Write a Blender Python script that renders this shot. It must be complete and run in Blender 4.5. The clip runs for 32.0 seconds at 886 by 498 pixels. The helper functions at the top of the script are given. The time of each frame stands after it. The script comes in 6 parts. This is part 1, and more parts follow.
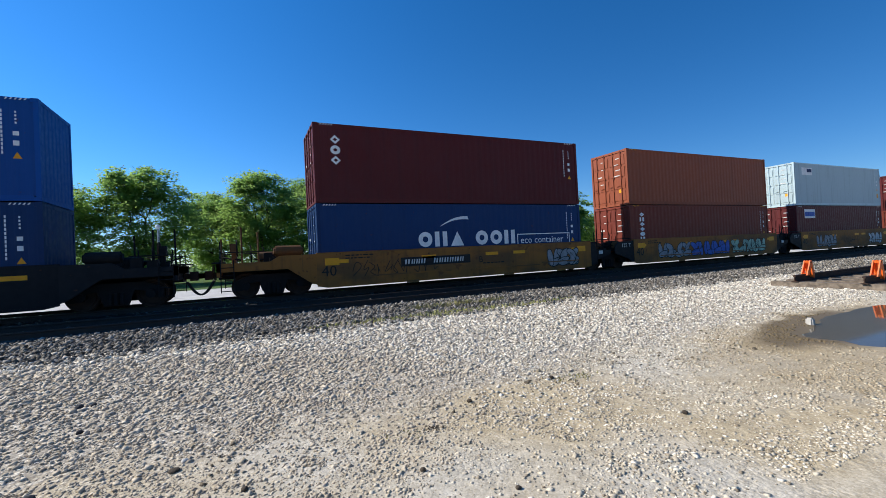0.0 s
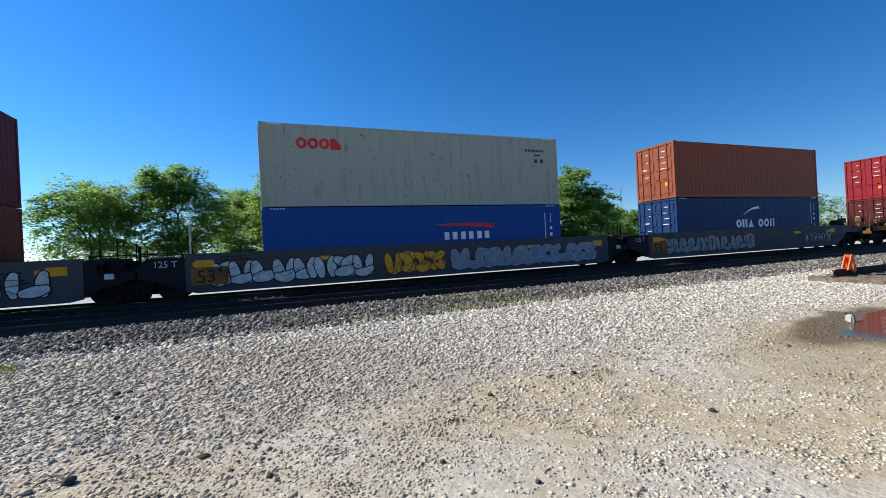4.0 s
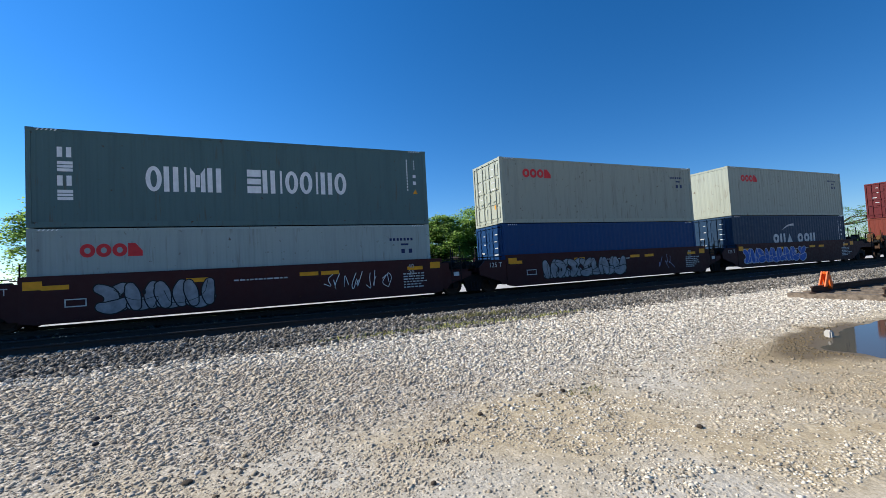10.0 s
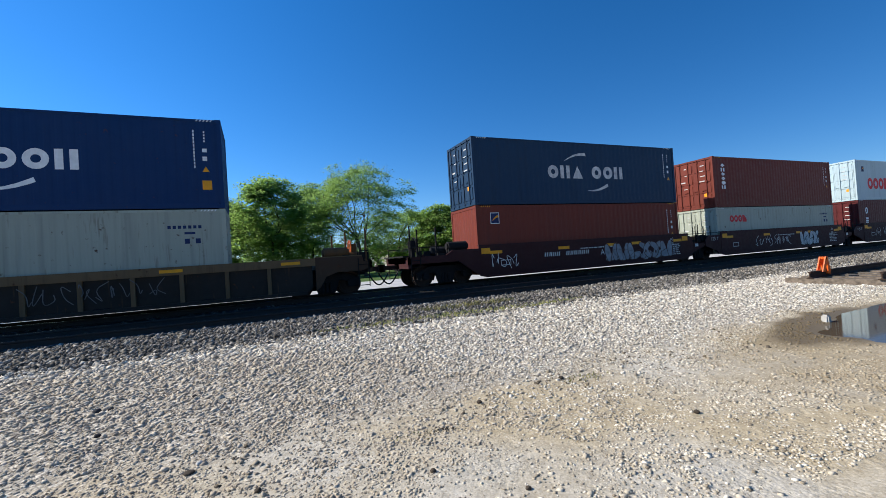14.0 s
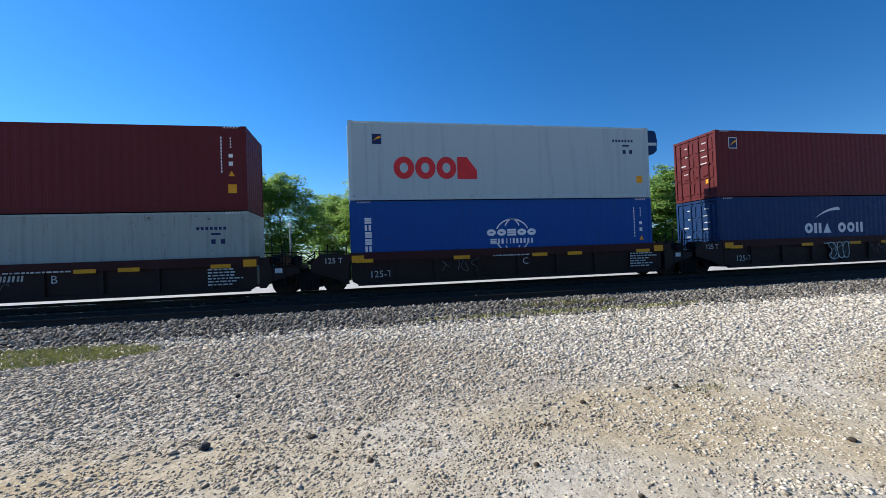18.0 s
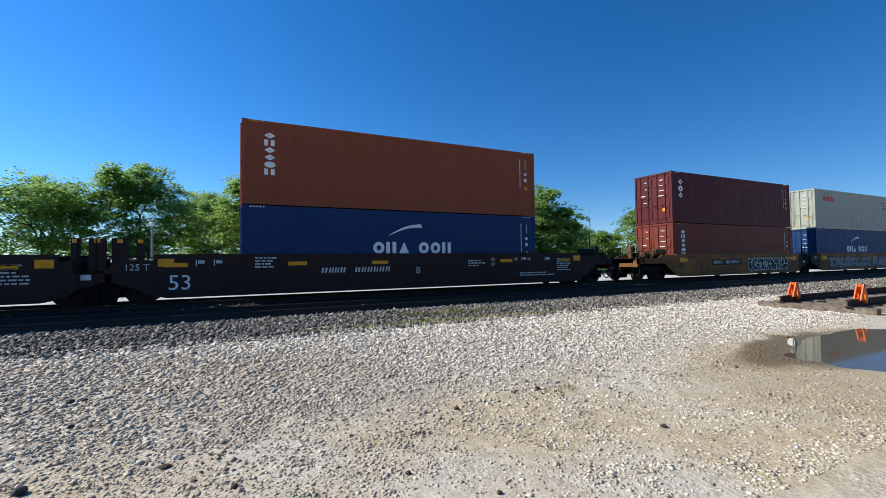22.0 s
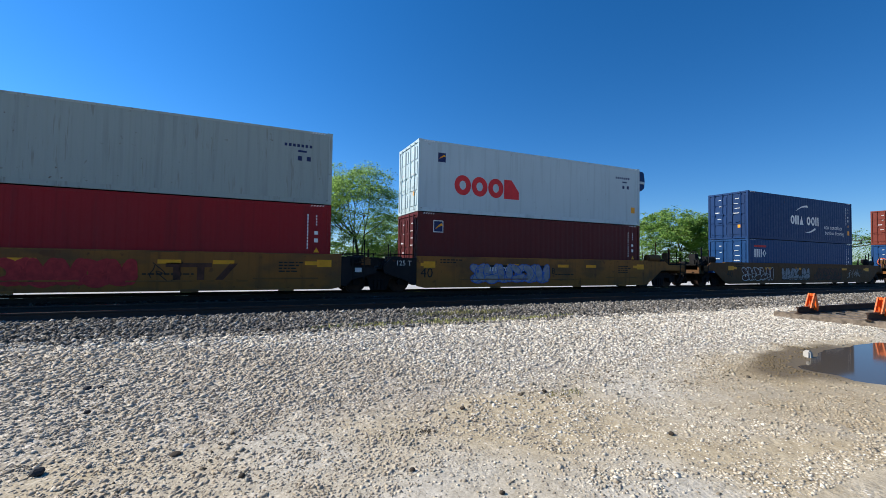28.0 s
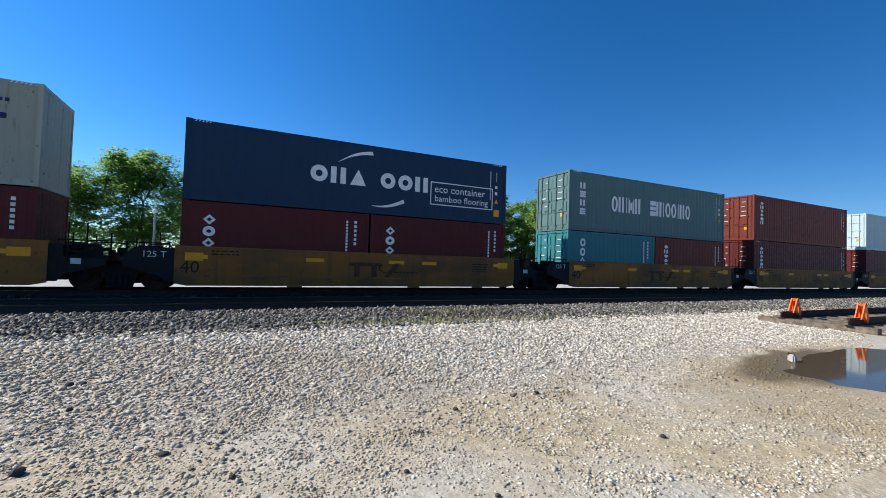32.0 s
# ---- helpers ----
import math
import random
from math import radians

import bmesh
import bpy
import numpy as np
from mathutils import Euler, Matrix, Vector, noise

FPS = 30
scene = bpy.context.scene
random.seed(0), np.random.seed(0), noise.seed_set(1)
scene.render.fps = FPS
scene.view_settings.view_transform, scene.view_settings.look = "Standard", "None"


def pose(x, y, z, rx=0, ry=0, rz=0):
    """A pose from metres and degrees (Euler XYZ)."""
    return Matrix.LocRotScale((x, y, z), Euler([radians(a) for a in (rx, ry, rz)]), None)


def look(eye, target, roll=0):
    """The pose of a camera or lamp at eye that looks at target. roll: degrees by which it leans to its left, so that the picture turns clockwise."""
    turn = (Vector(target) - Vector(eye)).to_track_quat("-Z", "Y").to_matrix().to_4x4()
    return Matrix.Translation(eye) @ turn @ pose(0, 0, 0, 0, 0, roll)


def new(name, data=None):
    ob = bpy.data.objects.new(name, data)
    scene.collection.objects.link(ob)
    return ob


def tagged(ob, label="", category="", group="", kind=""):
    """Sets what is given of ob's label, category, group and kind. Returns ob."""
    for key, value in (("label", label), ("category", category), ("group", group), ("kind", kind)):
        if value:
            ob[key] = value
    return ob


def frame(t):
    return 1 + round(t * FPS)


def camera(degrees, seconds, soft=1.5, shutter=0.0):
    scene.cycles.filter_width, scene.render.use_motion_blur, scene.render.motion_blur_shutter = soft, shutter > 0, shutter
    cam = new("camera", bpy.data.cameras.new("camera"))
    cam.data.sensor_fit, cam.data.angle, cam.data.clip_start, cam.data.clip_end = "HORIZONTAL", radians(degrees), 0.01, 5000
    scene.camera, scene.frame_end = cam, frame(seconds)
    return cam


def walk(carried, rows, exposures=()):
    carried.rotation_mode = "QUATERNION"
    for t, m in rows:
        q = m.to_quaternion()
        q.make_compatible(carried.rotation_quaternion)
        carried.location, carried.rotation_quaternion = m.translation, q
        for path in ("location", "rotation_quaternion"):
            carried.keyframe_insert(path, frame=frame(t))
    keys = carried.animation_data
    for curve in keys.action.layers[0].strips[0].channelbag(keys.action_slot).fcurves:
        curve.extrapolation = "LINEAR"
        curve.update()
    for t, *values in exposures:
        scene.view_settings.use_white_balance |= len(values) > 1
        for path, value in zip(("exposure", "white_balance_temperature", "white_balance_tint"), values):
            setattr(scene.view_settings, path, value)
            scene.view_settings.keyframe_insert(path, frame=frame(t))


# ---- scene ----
cam = camera(92.66, 32.0, soft=0.5)
# the eye's place, then yaw, pitch and lean in degrees
PATH = [
    (0.0, 0.019, 0.054, 1.397, -25.12, 0.68, -2.91),
    (0.5, -0.001, 0.061, 1.388, -24.96, 0.53, -3.11),
    (1.0, -0.014, 0.053, 1.384, -24.25, 0.29, -3.31),
    (1.5, -0.011, 0.052, 1.385, -23.18, -0.05, -3.33),
    (2.0, 0.014, 0.062, 1.388, -22.49, -0.26, -3.38),
    (2.5, 0.038, 0.079, 1.381, -22.34, -0.38, -3.28),
    (3.0, 0.042, 0.080, 1.383, -22.15, -0.22, -3.27),
    (3.5, 0.043, 0.069, 1.385, -22.06, 0.05, -3.19),
    (5.5, 0.025, -0.000, 1.403, -22.10, 0.16, -2.15),
    (6.0, 0.038, 0.001, 1.404, -22.58, 0.12, -2.23),
    (6.5, 0.055, 0.007, 1.411, -23.37, -0.14, -2.37),
    (7.0, 0.029, 0.027, 1.399, -24.13, 2.04, -2.87),
    (7.5, -0.001, 0.045, 1.394, -24.02, 3.74, -3.30),
    (8.0, 0.022, 0.023, 1.404, -23.48, 3.08, -2.92),
    (8.5, 0.027, 0.015, 1.404, -23.42, 2.97, -2.66),
    (9.0, 0.021, 0.024, 1.401, -23.65, 2.65, -2.68),
    (9.5, 0.014, 0.025, 1.395, -23.87, 2.70, -2.98),
    (10.0, 0.010, 0.025, 1.395, -23.85, 2.46, -3.19),
    (10.5, -0.010, 0.025, 1.385, -23.71, 2.00, -3.38),
    (11.0, -0.036, 0.029, 1.382, -22.91, 1.58, -3.59),
    (11.5, -0.004, 0.019, 1.391, -21.83, 1.40, -3.53),
    (12.0, 0.027, 0.012, 1.397, -21.72, 1.36, -3.46),
    (12.5, 0.035, 0.016, 1.395, -22.26, 1.42, -3.48),
    (13.0, 0.037, 0.019, 1.402, -23.14, 1.27, -3.59),
    (13.5, 0.032, 0.023, 1.399, -23.70, 1.17, -3.77),
    (14.0, 0.027, 0.029, 1.398, -23.88, 0.98, -3.80),
    (14.5, 0.005, 0.040, 1.389, -23.71, 0.72, -4.12),
    (15.0, 0.014, 0.041, 1.389, -22.89, 0.05, -4.91),
    (15.5, 0.029, 0.032, 1.397, -22.37, -0.16, -4.49),
    (17.5, -0.088, 0.038, 1.356, -11.36, 0.84, -2.67),
    (18.0, -0.067, 0.045, 1.368, -11.19, 1.05, -2.13),
    (18.5, -0.054, 0.057, 1.385, -12.90, 1.04, -2.19),
    (19.0, -0.024, 0.059, 1.393, -13.57, 0.94, -2.44),
    (19.5, -0.003, 0.026, 1.407, -15.76, 1.10, -2.55),
    (20.0, 0.041, -0.010, 1.415, -20.48, 1.47, -3.15),
    (20.5, 0.032, -0.029, 1.417, -24.00, 1.22, -2.52),
    (21.0, 0.005, -0.032, 1.417, -24.54, 1.49, -2.09),
    (21.5, -0.017, -0.042, 1.416, -25.48, 1.66, -1.50),
    (22.0, -0.021, -0.059, 1.418, -25.89, 1.71, -0.78),
    (22.5, -0.023, -0.020, 1.399, -26.10, 1.57, -0.10),
    (23.0, -0.016, -0.002, 1.378, -25.44, 1.43, 0.66),
    (23.5, -0.012, -0.031, 1.389, -24.28, 0.61, 0.36),
    (24.0, -0.023, -0.048, 1.403, -23.45, 1.20, -0.12),
    (24.5, -0.004, -0.054, 1.425, -23.28, 2.34, 0.77),
    (25.0, -0.013, -0.037, 1.410, -23.52, 2.84, 3.66),
    (25.5, -0.052, -0.042, 1.388, -23.18, 2.75, 2.36),
    (27.5, -0.011, -0.093, 1.414, -22.85, 1.71, 0.89),
    (28.0, -0.017, -0.086, 1.408, -24.29, 1.85, 0.78),
    (28.5, -0.014, -0.086, 1.409, -24.53, 1.87, 1.08),
    (29.0, -0.003, -0.102, 1.419, -25.07, 1.78, 1.51),
    (29.5, -0.003, -0.097, 1.419, -25.95, 1.84, 1.84),
    (30.0, -0.001, -0.090, 1.422, -26.77, 1.87, 2.05),
    (30.5, -0.001, -0.085, 1.423, -27.38, 1.86, 2.19),
    (31.0, -0.010, -0.073, 1.416, -27.73, 1.95, 2.17),
    (31.5, -0.047, -0.051, 1.412, -27.38, 2.05, 1.93),
    (32.0, -0.065, -0.030, 1.415, -25.80, 1.72, 1.84),
]

walk(cam, [(t, pose(x, y, z, 90 + pitch, 0, yaw) @ pose(0, 0, 0, 0, 0, lean)) for t, x, y, z, yaw, pitch, lean in PATH])

# ---- light ----
SUN = Vector((-1.2, 0.67, 1.0)).normalized()
world = bpy.data.worlds.new("sky")
scene.world = world
world.use_nodes = True
wn = world.node_tree.nodes
sky = wn.new("ShaderNodeTexSky")
sky.sky_type, sky.sun_disc = "NISHITA", False
sky.sun_elevation, sky.sun_rotation = math.asin(SUN.z), math.atan2(SUN.x, SUN.y)
sky.air_density, sky.dust_density, sky.ozone_density = 0.85, 0.06, 4.0
wn["Background"].inputs["Strength"].default_value = 0.0985
deep = wn.new("ShaderNodeHueSaturation")
deep.inputs["Hue"].default_value, deep.inputs["Saturation"].default_value = 0.495, 1.29
# clear air: brighter towards the sun, deeper away from it
way = wn.new("ShaderNodeTexCoord")
toward = wn.new("ShaderNodeVectorMath")
toward.operation = "DOT_PRODUCT"
toward.inputs[1].default_value = SUN
world.node_tree.links.new(way.outputs["Generated"], toward.inputs[0])
glow = wn.new("ShaderNodeMapRange")
for key, value in (("From Min", -1.0), ("From Max", 1.0), ("To Min", 0.53), ("To Max", 1.33)):
    glow.inputs[key].default_value = value
world.node_tree.links.new(toward.outputs["Value"], glow.inputs[0])
lit = wn.new("ShaderNodeVectorMath")
lit.operation = "SCALE"
world.node_tree.links.new(sky.outputs[0], lit.inputs[0])
world.node_tree.links.new(glow.outputs[0], lit.inputs["Scale"])
world.node_tree.links.new(lit.outputs[0], deep.inputs["Color"])
cool = wn.new("ShaderNodeMix")
cool.data_type, cool.blend_type = "RGBA", "MULTIPLY"
cool.inputs[0].default_value, cool.inputs[7].default_value = 1.0, (0.9, 1.0, 1.2, 1)
world.node_tree.links.new(deep.outputs[0], cool.inputs[6])
world.node_tree.links.new(cool.outputs[2], wn["Background"].inputs["Color"])
sun = new("sun", bpy.data.lights.new("sun", "SUN"))
sun.data.energy, sun.data.angle, sun.data.color = 5.0, radians(0.55), (1.0, 0.945, 0.85)
sun.matrix_world = look(SUN * 60, (0, 0, 0))
scene.view_settings.exposure = 0.38

# ---- measures of the place ----
RAIL_Z = 0.224            # rail head above the gravel
SIDE_Y = 15.54            # near face of the containers
MID_Y = SIDE_Y + 1.22     # middle of the train's track
NEAR_Y = MID_Y - 4.22     # middle of the empty track
SPEED = 26.35
LONG, WIDE, TALL, LOW = 12.19, 2.438, 2.896, 2.591
BED_Z = 0.535             # where the lower container stands


# ---- materials ----
def shader(name):
    m = bpy.data.materials.new(name)
    m.use_nodes = True
    t = m.node_tree
    return m, t.nodes, t.links, t.nodes["Principled BSDF"]


def node(nodes, kind, **values):
    n = nodes.new(kind)
    for key, value in values.items():
        n.inputs[key].default_value = value
    return n


def ramp(nodes, links, fac, stops):
    n = nodes.new("ShaderNodeValToRGB")
    e = n.color_ramp.elements
    while len(e) < len(stops):
        e.new(0.5)
    for k, (p, c) in enumerate(stops):
        e[k].position, e[k].color = p, (*c, 1) if len(c) == 3 else c
    links.new(fac, n.inputs[0])
    return n.outputs[0]


def mix(nodes, links, fac, a, b, how="MIX"):
    n = nodes.new("ShaderNodeMix")
    n.data_type, n.blend_type = "RGBA", how
    for key, v in ((0, fac), (6, a), (7, b)):
        if hasattr(v, "links"):
            links.new(v, n.inputs[key])
        elif key == 0:
            n.inputs[0].default_value = v
        else:
            n.inputs[key].default_value = (*v, 1)
    return n.outputs[2]


def spread(nodes, links, amount=30.0):
    """Object coordinates, shifted at random from object to object."""
    tc, info = nodes.new("ShaderNodeTexCoord"), nodes.new("ShaderNodeObjectInfo")
    mul = nodes.new("ShaderNodeMath")
    mul.operation = "MULTIPLY"
    mul.inputs[1].default_value = amount
    links.new(info.outputs["Random"], mul.inputs[0])
    add = nodes.new("ShaderNodeVectorMath")
    links.new(tc.outputs["Object"], add.inputs[0])
    links.new(mul.outputs[0], add.inputs[1])
    return add.outputs[0], info.outputs["Random"]


def noisy(nodes, links, co, scale, detail=4.0, stretch=None):
    if stretch:
        mp = nodes.new("ShaderNodeMapping")
        mp.inputs["Scale"].default_value = stretch
        links.new(co, mp.inputs[0])
        co = mp.outputs[0]
    n = node(nodes, "ShaderNodeTexNoise", Scale=scale, Detail=detail)
    links.new(co, n.inputs["Vector"])
    return n.outputs["Fac"]


def bump(nodes, links, bsdf, height, strength, distance=0.01):
    b = node(nodes, "ShaderNodeBump", Strength=strength, Distance=distance)
    links.new(height, b.inputs["Height"])
    links.new(b.outputs[0], bsdf.inputs["Normal"])


def paint(name, color, rust=0.25, rough=0.5, metal=0.0, dirt=0.35, grime=0.0):
    """Weathered paint on steel: faded patches, streaks that run down, rust spots."""
    m, n, l, b = shader(name)
    co, rnd = spread(n, l)
    fade = noisy(n, l, co, 0.7, 5)
    streak = noisy(n, l, co, 1.0, 5, (5.0, 5.0, 0.25))
    spots = noisy(n, l, co, 6.0, 8)
    c = Vector(color)
    tint = ramp(n, l, rnd, [(0.0, c * 0.86), (1.0, c * 1.14)])
    one = mix(n, l, ramp(n, l, fade, [(0.35, (0, 0, 0)), (0.75, (0.45,) * 3)]), tint, [v * 0.85 + 0.012 for v in color])
    two = mix(n, l, ramp(n, l, streak, [(0.52, (0, 0, 0)), (0.75, (dirt,) * 3)]), one, [v * 0.4 + 0.012 for v in color])
    three = mix(n, l, ramp(n, l, spots, [(0.70 - 0.08 * rust, (0, 0, 0)), (0.76, (rust * 2,) * 3)]), two, (0.09, 0.04, 0.02))
    if rust >= 0.4:
        drip = noisy(n, l, co, 1.0, 3, (4.0, 4.0, 0.9))
        ragged = noisy(n, l, co, 2.0, 6, (9.0, 9.0, 0.5))
        both = mix(n, l, 1.0, ramp(n, l, drip, [(0.56, (0, 0, 0)), (0.66, (1, 1, 1))]), ramp(n, l, ragged, [(0.52, (0, 0, 0)), (0.60, (rust * 0.8,) * 3)]), "MULTIPLY")
        three = mix(n, l, both, three, (0.11, 0.06, 0.028))
    if grime:
        cloud = noisy(n, l, co, 0.55, 7, (1.0, 1.0, 2.2))
        three = mix(n, l, ramp(n, l, cloud, [(0.44, (0, 0, 0)), (0.62, (grime,) * 3)]), three, (0.105, 0.06, 0.03))
        flake = noisy(n, l, co, 3.2, 8)
        three = mix(n, l, ramp(n, l, flake, [(0.64, (0, 0, 0)), (0.70, (0.7,) * 3)]), three, (0.13, 0.05, 0.022))
    l.new(three, b.inputs["Base Color"])
    l.new(ramp(n, l, spots, [(0.3, (rough - 0.08,) * 3), (0.8, (rough + 0.2,) * 3)]), b.inputs["Roughness"])
    b.inputs["Metallic"].default_value = metal
    b.inputs["Specular IOR Level"].default_value = 0.18
    bump(n, l, b, spots, 0.12, 0.004)
    return m


def plain(name, color, rough=0.6, metal=0.0, vary=0.25, scale=5.0):
    m, n, l, b = shader(name)
    co, rnd = spread(n, l)
    f = noisy(n, l, co, scale, 5)
    c = Vector(color)
    l.new(ramp(n, l, f, [(0.3, c * (1 - vary)), (0.7, c * (1 + vary))]), b.inputs["Base Color"])
    b.inputs["Roughness"].default_value, b.inputs["Metallic"].default_value = rough, metal
    b.inputs["Specular IOR Level"].default_value = 0.3
    bump(n, l, b, f, 0.1, 0.004)
    return m


PAINT = {
    "maroon": paint("maroon_paint", (0.09088, 0.01253, 0.0126)),
    "oxblood": paint("oxblood_paint", (0.1126, 0.014, 0.01518)),
    "brown": paint("red_brown_paint", (0.1575, 0.03, 0.0168)),
    "orange": paint("orange_paint", (0.27, 0.07, 0.030)),
    "red": paint("bright_red_paint", (0.252, 0.01111, 0.0151)),
    "navy": paint("navy_paint", (0.003, 0.031, 0.108), dirt=0.2),
    "slate": paint("slate_blue_paint", (0.011, 0.037, 0.078)),
    "blue": paint("blue_paint", (0.002, 0.064, 0.265), dirt=0.2),
    "sky": paint("light_blue_paint", (0.004, 0.142, 0.37), dirt=0.2),
    "mid": paint("mid_blue_paint", (0.003, 0.044, 0.14), dirt=0.2),
    "cream": paint("cream_paint", (0.3629, 0.3853, 0.3102), 0.5),
    "grey": paint("pale_grey_paint", (0.325, 0.385, 0.355), 0.4),
    "white": paint("white_paint", (0.4435, 0.5523, 0.5731), 0.15),
    "sage": paint("grey_green_paint", (0.096, 0.168, 0.165), 0.5),
    "teal": paint("teal_paint", (0.0357, 0.1851, 0.2081)),
    "green": paint("green_paint", (0.0357, 0.1932, 0.121), 0.4),
    "steelblue": paint("steel_blue_paint", (0.1139, 0.2258, 0.3384), 0.4),
}
WAGON = {
    "yellow": paint("wagon_yellow_paint", (0.285, 0.112, 0.022), 0.5, 0.6, dirt=0.6, grime=0.75),
    "dull": paint("wagon_dull_yellow_paint", (0.128, 0.058, 0.0185), 0.6, 0.65, dirt=0.6, grime=0.75),
    "oxide": paint("wagon_oxide_paint", (0.050, 0.0126, 0.0118), 0.3, 0.6),
    "umber": paint("wagon_umber_paint", (0.030, 0.0151, 0.0126), 0.3, 0.6),
    "web": paint("wagon_dark_brown_paint", (0.029, 0.023, 0.018), 0.6, 0.7),
    "rusted": paint("wagon_rust_brown_paint", (0.075, 0.04, 0.022), 0.6, 0.7, dirt=0.6),
    "tan": paint("wagon_tan_paint", (0.15, 0.092, 0.045), 0.5, 0.7, dirt=0.6),
    "haze": paint("wagon_hazy_grey_paint", (0.075, 0.074, 0.078), 0.4, 0.6),
    "black": paint("wagon_black_paint", (0.0084, 0.0092, 0.0109), 0.3, 0.6),
}
steel = plain("dark_cast_steel", (0.008, 0.0075, 0.0075), 0.85, 0.0)
bright = plain("worn_rail_steel", (0.35, 0.34, 0.33), 0.25, 0.9)
rusty = plain("rusty_steel", (0.045, 0.026, 0.018), 0.75, 0.3)
bars_m = plain("galvanised_steel", (0.45, 0.45, 0.44), 0.4, 0.7)
white_m = plain("white_marking", (0.78, 0.78, 0.76), 0.6, vary=0.1)
pale_m = plain("chalky_marking", (0.55, 0.55, 0.53), 0.7, vary=0.25)
redmark = plain("red_marking", (0.62, 0.03, 0.035), 0.6, vary=0.1)
bluemark = plain("blue_marking", (0.010, 0.022, 0.09), 0.6, vary=0.1)
yellowmark = plain("yellow_marking", (0.80, 0.33, 0.01), 0.5, vary=0.1)
blackmark = plain("black_marking", (0.012, 0.012, 0.012), 0.6, vary=0.1)
brownmark = plain("brown_marking", (0.085, 0.032, 0.018), 0.7, vary=0.35)
greenmark = plain("pale_green_spray", (0.34, 0.48, 0.36), 0.7)
silver = plain("silver_spray", (0.26, 0.27, 0.28), 0.6)
bluespray = plain("blue_spray", (0.06, 0.13, 0.42), 0.7)
redspray = plain("red_spray", (0.42, 0.03, 0.03), 0.7)
faint = plain("faded_spray", (0.13, 0.125, 0.12), 0.8)
lilac = plain("lilac_spray", (0.30, 0.32, 0.48), 0.7)


# ---- meshes ----
def box(bm, x0, x1, y0, y1, z0, z1):
    v = [bm.verts.new((x, y, z)) for x in (x0, x1) for y in (y0, y1) for z in (z0, z1)]
    for f in ((0, 1, 3, 2), (4, 6, 7, 5), (0, 4, 5, 1), (2, 3, 7, 6), (0, 2, 6, 4), (1, 5, 7, 3)):
        bm.faces.new([v[k] for k in f])
    return bm


def rod(bm, a, b, r, sides=8):
    a, b = Vector(a), Vector(b)
    way = (b - a).normalized()
    u = way.orthogonal().normalized()
    w = way.cross(u)
    rings = [[bm.verts.new(p + r * (math.cos(k * math.tau / sides) * u + math.sin(k * math.tau / sides) * w)) for k in range(sides)] for p in (a, b)]
    for k in range(sides):
        bm.faces.new((rings[0][k], rings[0][(k + 1) % sides], rings[1][(k + 1) % sides], rings[1][k]))
    bm.faces.new(rings[0][::-1])
    bm.faces.new(rings[1])
    return bm


def tube(bm, pts, r, sides=6):
    """One bent tube through points."""
    pts = [Vector(p) for p in pts]
    rings = []
    for k, p in enumerate(pts):
        way = (pts[min(k + 1, len(pts) - 1)] - pts[max(k - 1, 0)]).normalized()
        u = way.cross(Vector((0, 1, 0.01))).normalized()
        w = way.cross(u)
        rings.append([bm.verts.new(p + r * (math.cos(q * math.tau / sides) * u + math.sin(q * math.tau / sides) * w)) for q in range(sides)])
    for a, b in zip(rings, rings[1:]):
        for q in range(sides):
            bm.faces.new((a[q], a[(q + 1) % sides], b[(q + 1) % sides], b[q]))
    bm.faces.new(rings[0][::-1])
    bm.faces.new(rings[-1])
    return bm


def prism(bm, outline, y0, y1):
    """A slab whose outline lies in the x-z plane."""
    a = [bm.verts.new((x, y0, z)) for x, z in outline]
    b = [bm.verts.new((x, y1, z)) for x, z in outline]
    n = len(a)
    bm.faces.new(a)
    bm.faces.new(b[::-1])
    for k in range(n):
        bm.faces.new((a[(k + 1) % n], a[k], b[k], b[(k + 1) % n]))
    return bm


def to_mesh(name, bm, smooth=False):
    bmesh.ops.recalc_face_normals(bm, faces=bm.faces)
    me = bpy.data.meshes.new(name)
    bm.to_mesh(me)
    bm.free()
    if smooth:
        me.shade_smooth()
    return me


def part(name, shape, material, parent, label=""):
    me = shape if isinstance(shape, bpy.types.Mesh) else to_mesh(name, shape)
    if not me.materials:
        me.materials.append(None)
    ob = new(name, me)
    ob.material_slots[0].link = "OBJECT"
    ob.material_slots[0].material = material
    ob.parent = parent
    if label:
        ob["label"] = label
    if name in ("marking", "graffiti", "stencil", "brake_valve", "pipework", "placard", "number_plate", "lettering", "wordmark"):
        ob["kind"] = "stuff"
    return ob


SHAPES = {}


def once(key, make):
    """A mesh that alike parts share."""
    if key not in SHAPES:
        SHAPES[key] = to_mesh(key if isinstance(key, str) else str(key[0]), make())
    return SHAPES[key]


def bx(*a):
    return box(bmesh.new(), *a)


# ---- containers ----
PITCH, FOLD = 0.28, (0.0, 0.10, 0.14, 0.24)


def fold(x):
    """How deep the corrugated sheet lies at x."""
    u = (x - 0.12) % PITCH
    if u < 0.10:
        return 0.0
    if u < 0.14:
        return (u - 0.10) / 0.04 * 0.008
    if u < 0.24:
        return 0.008
    return (0.28 - u) / 0.04 * 0.008


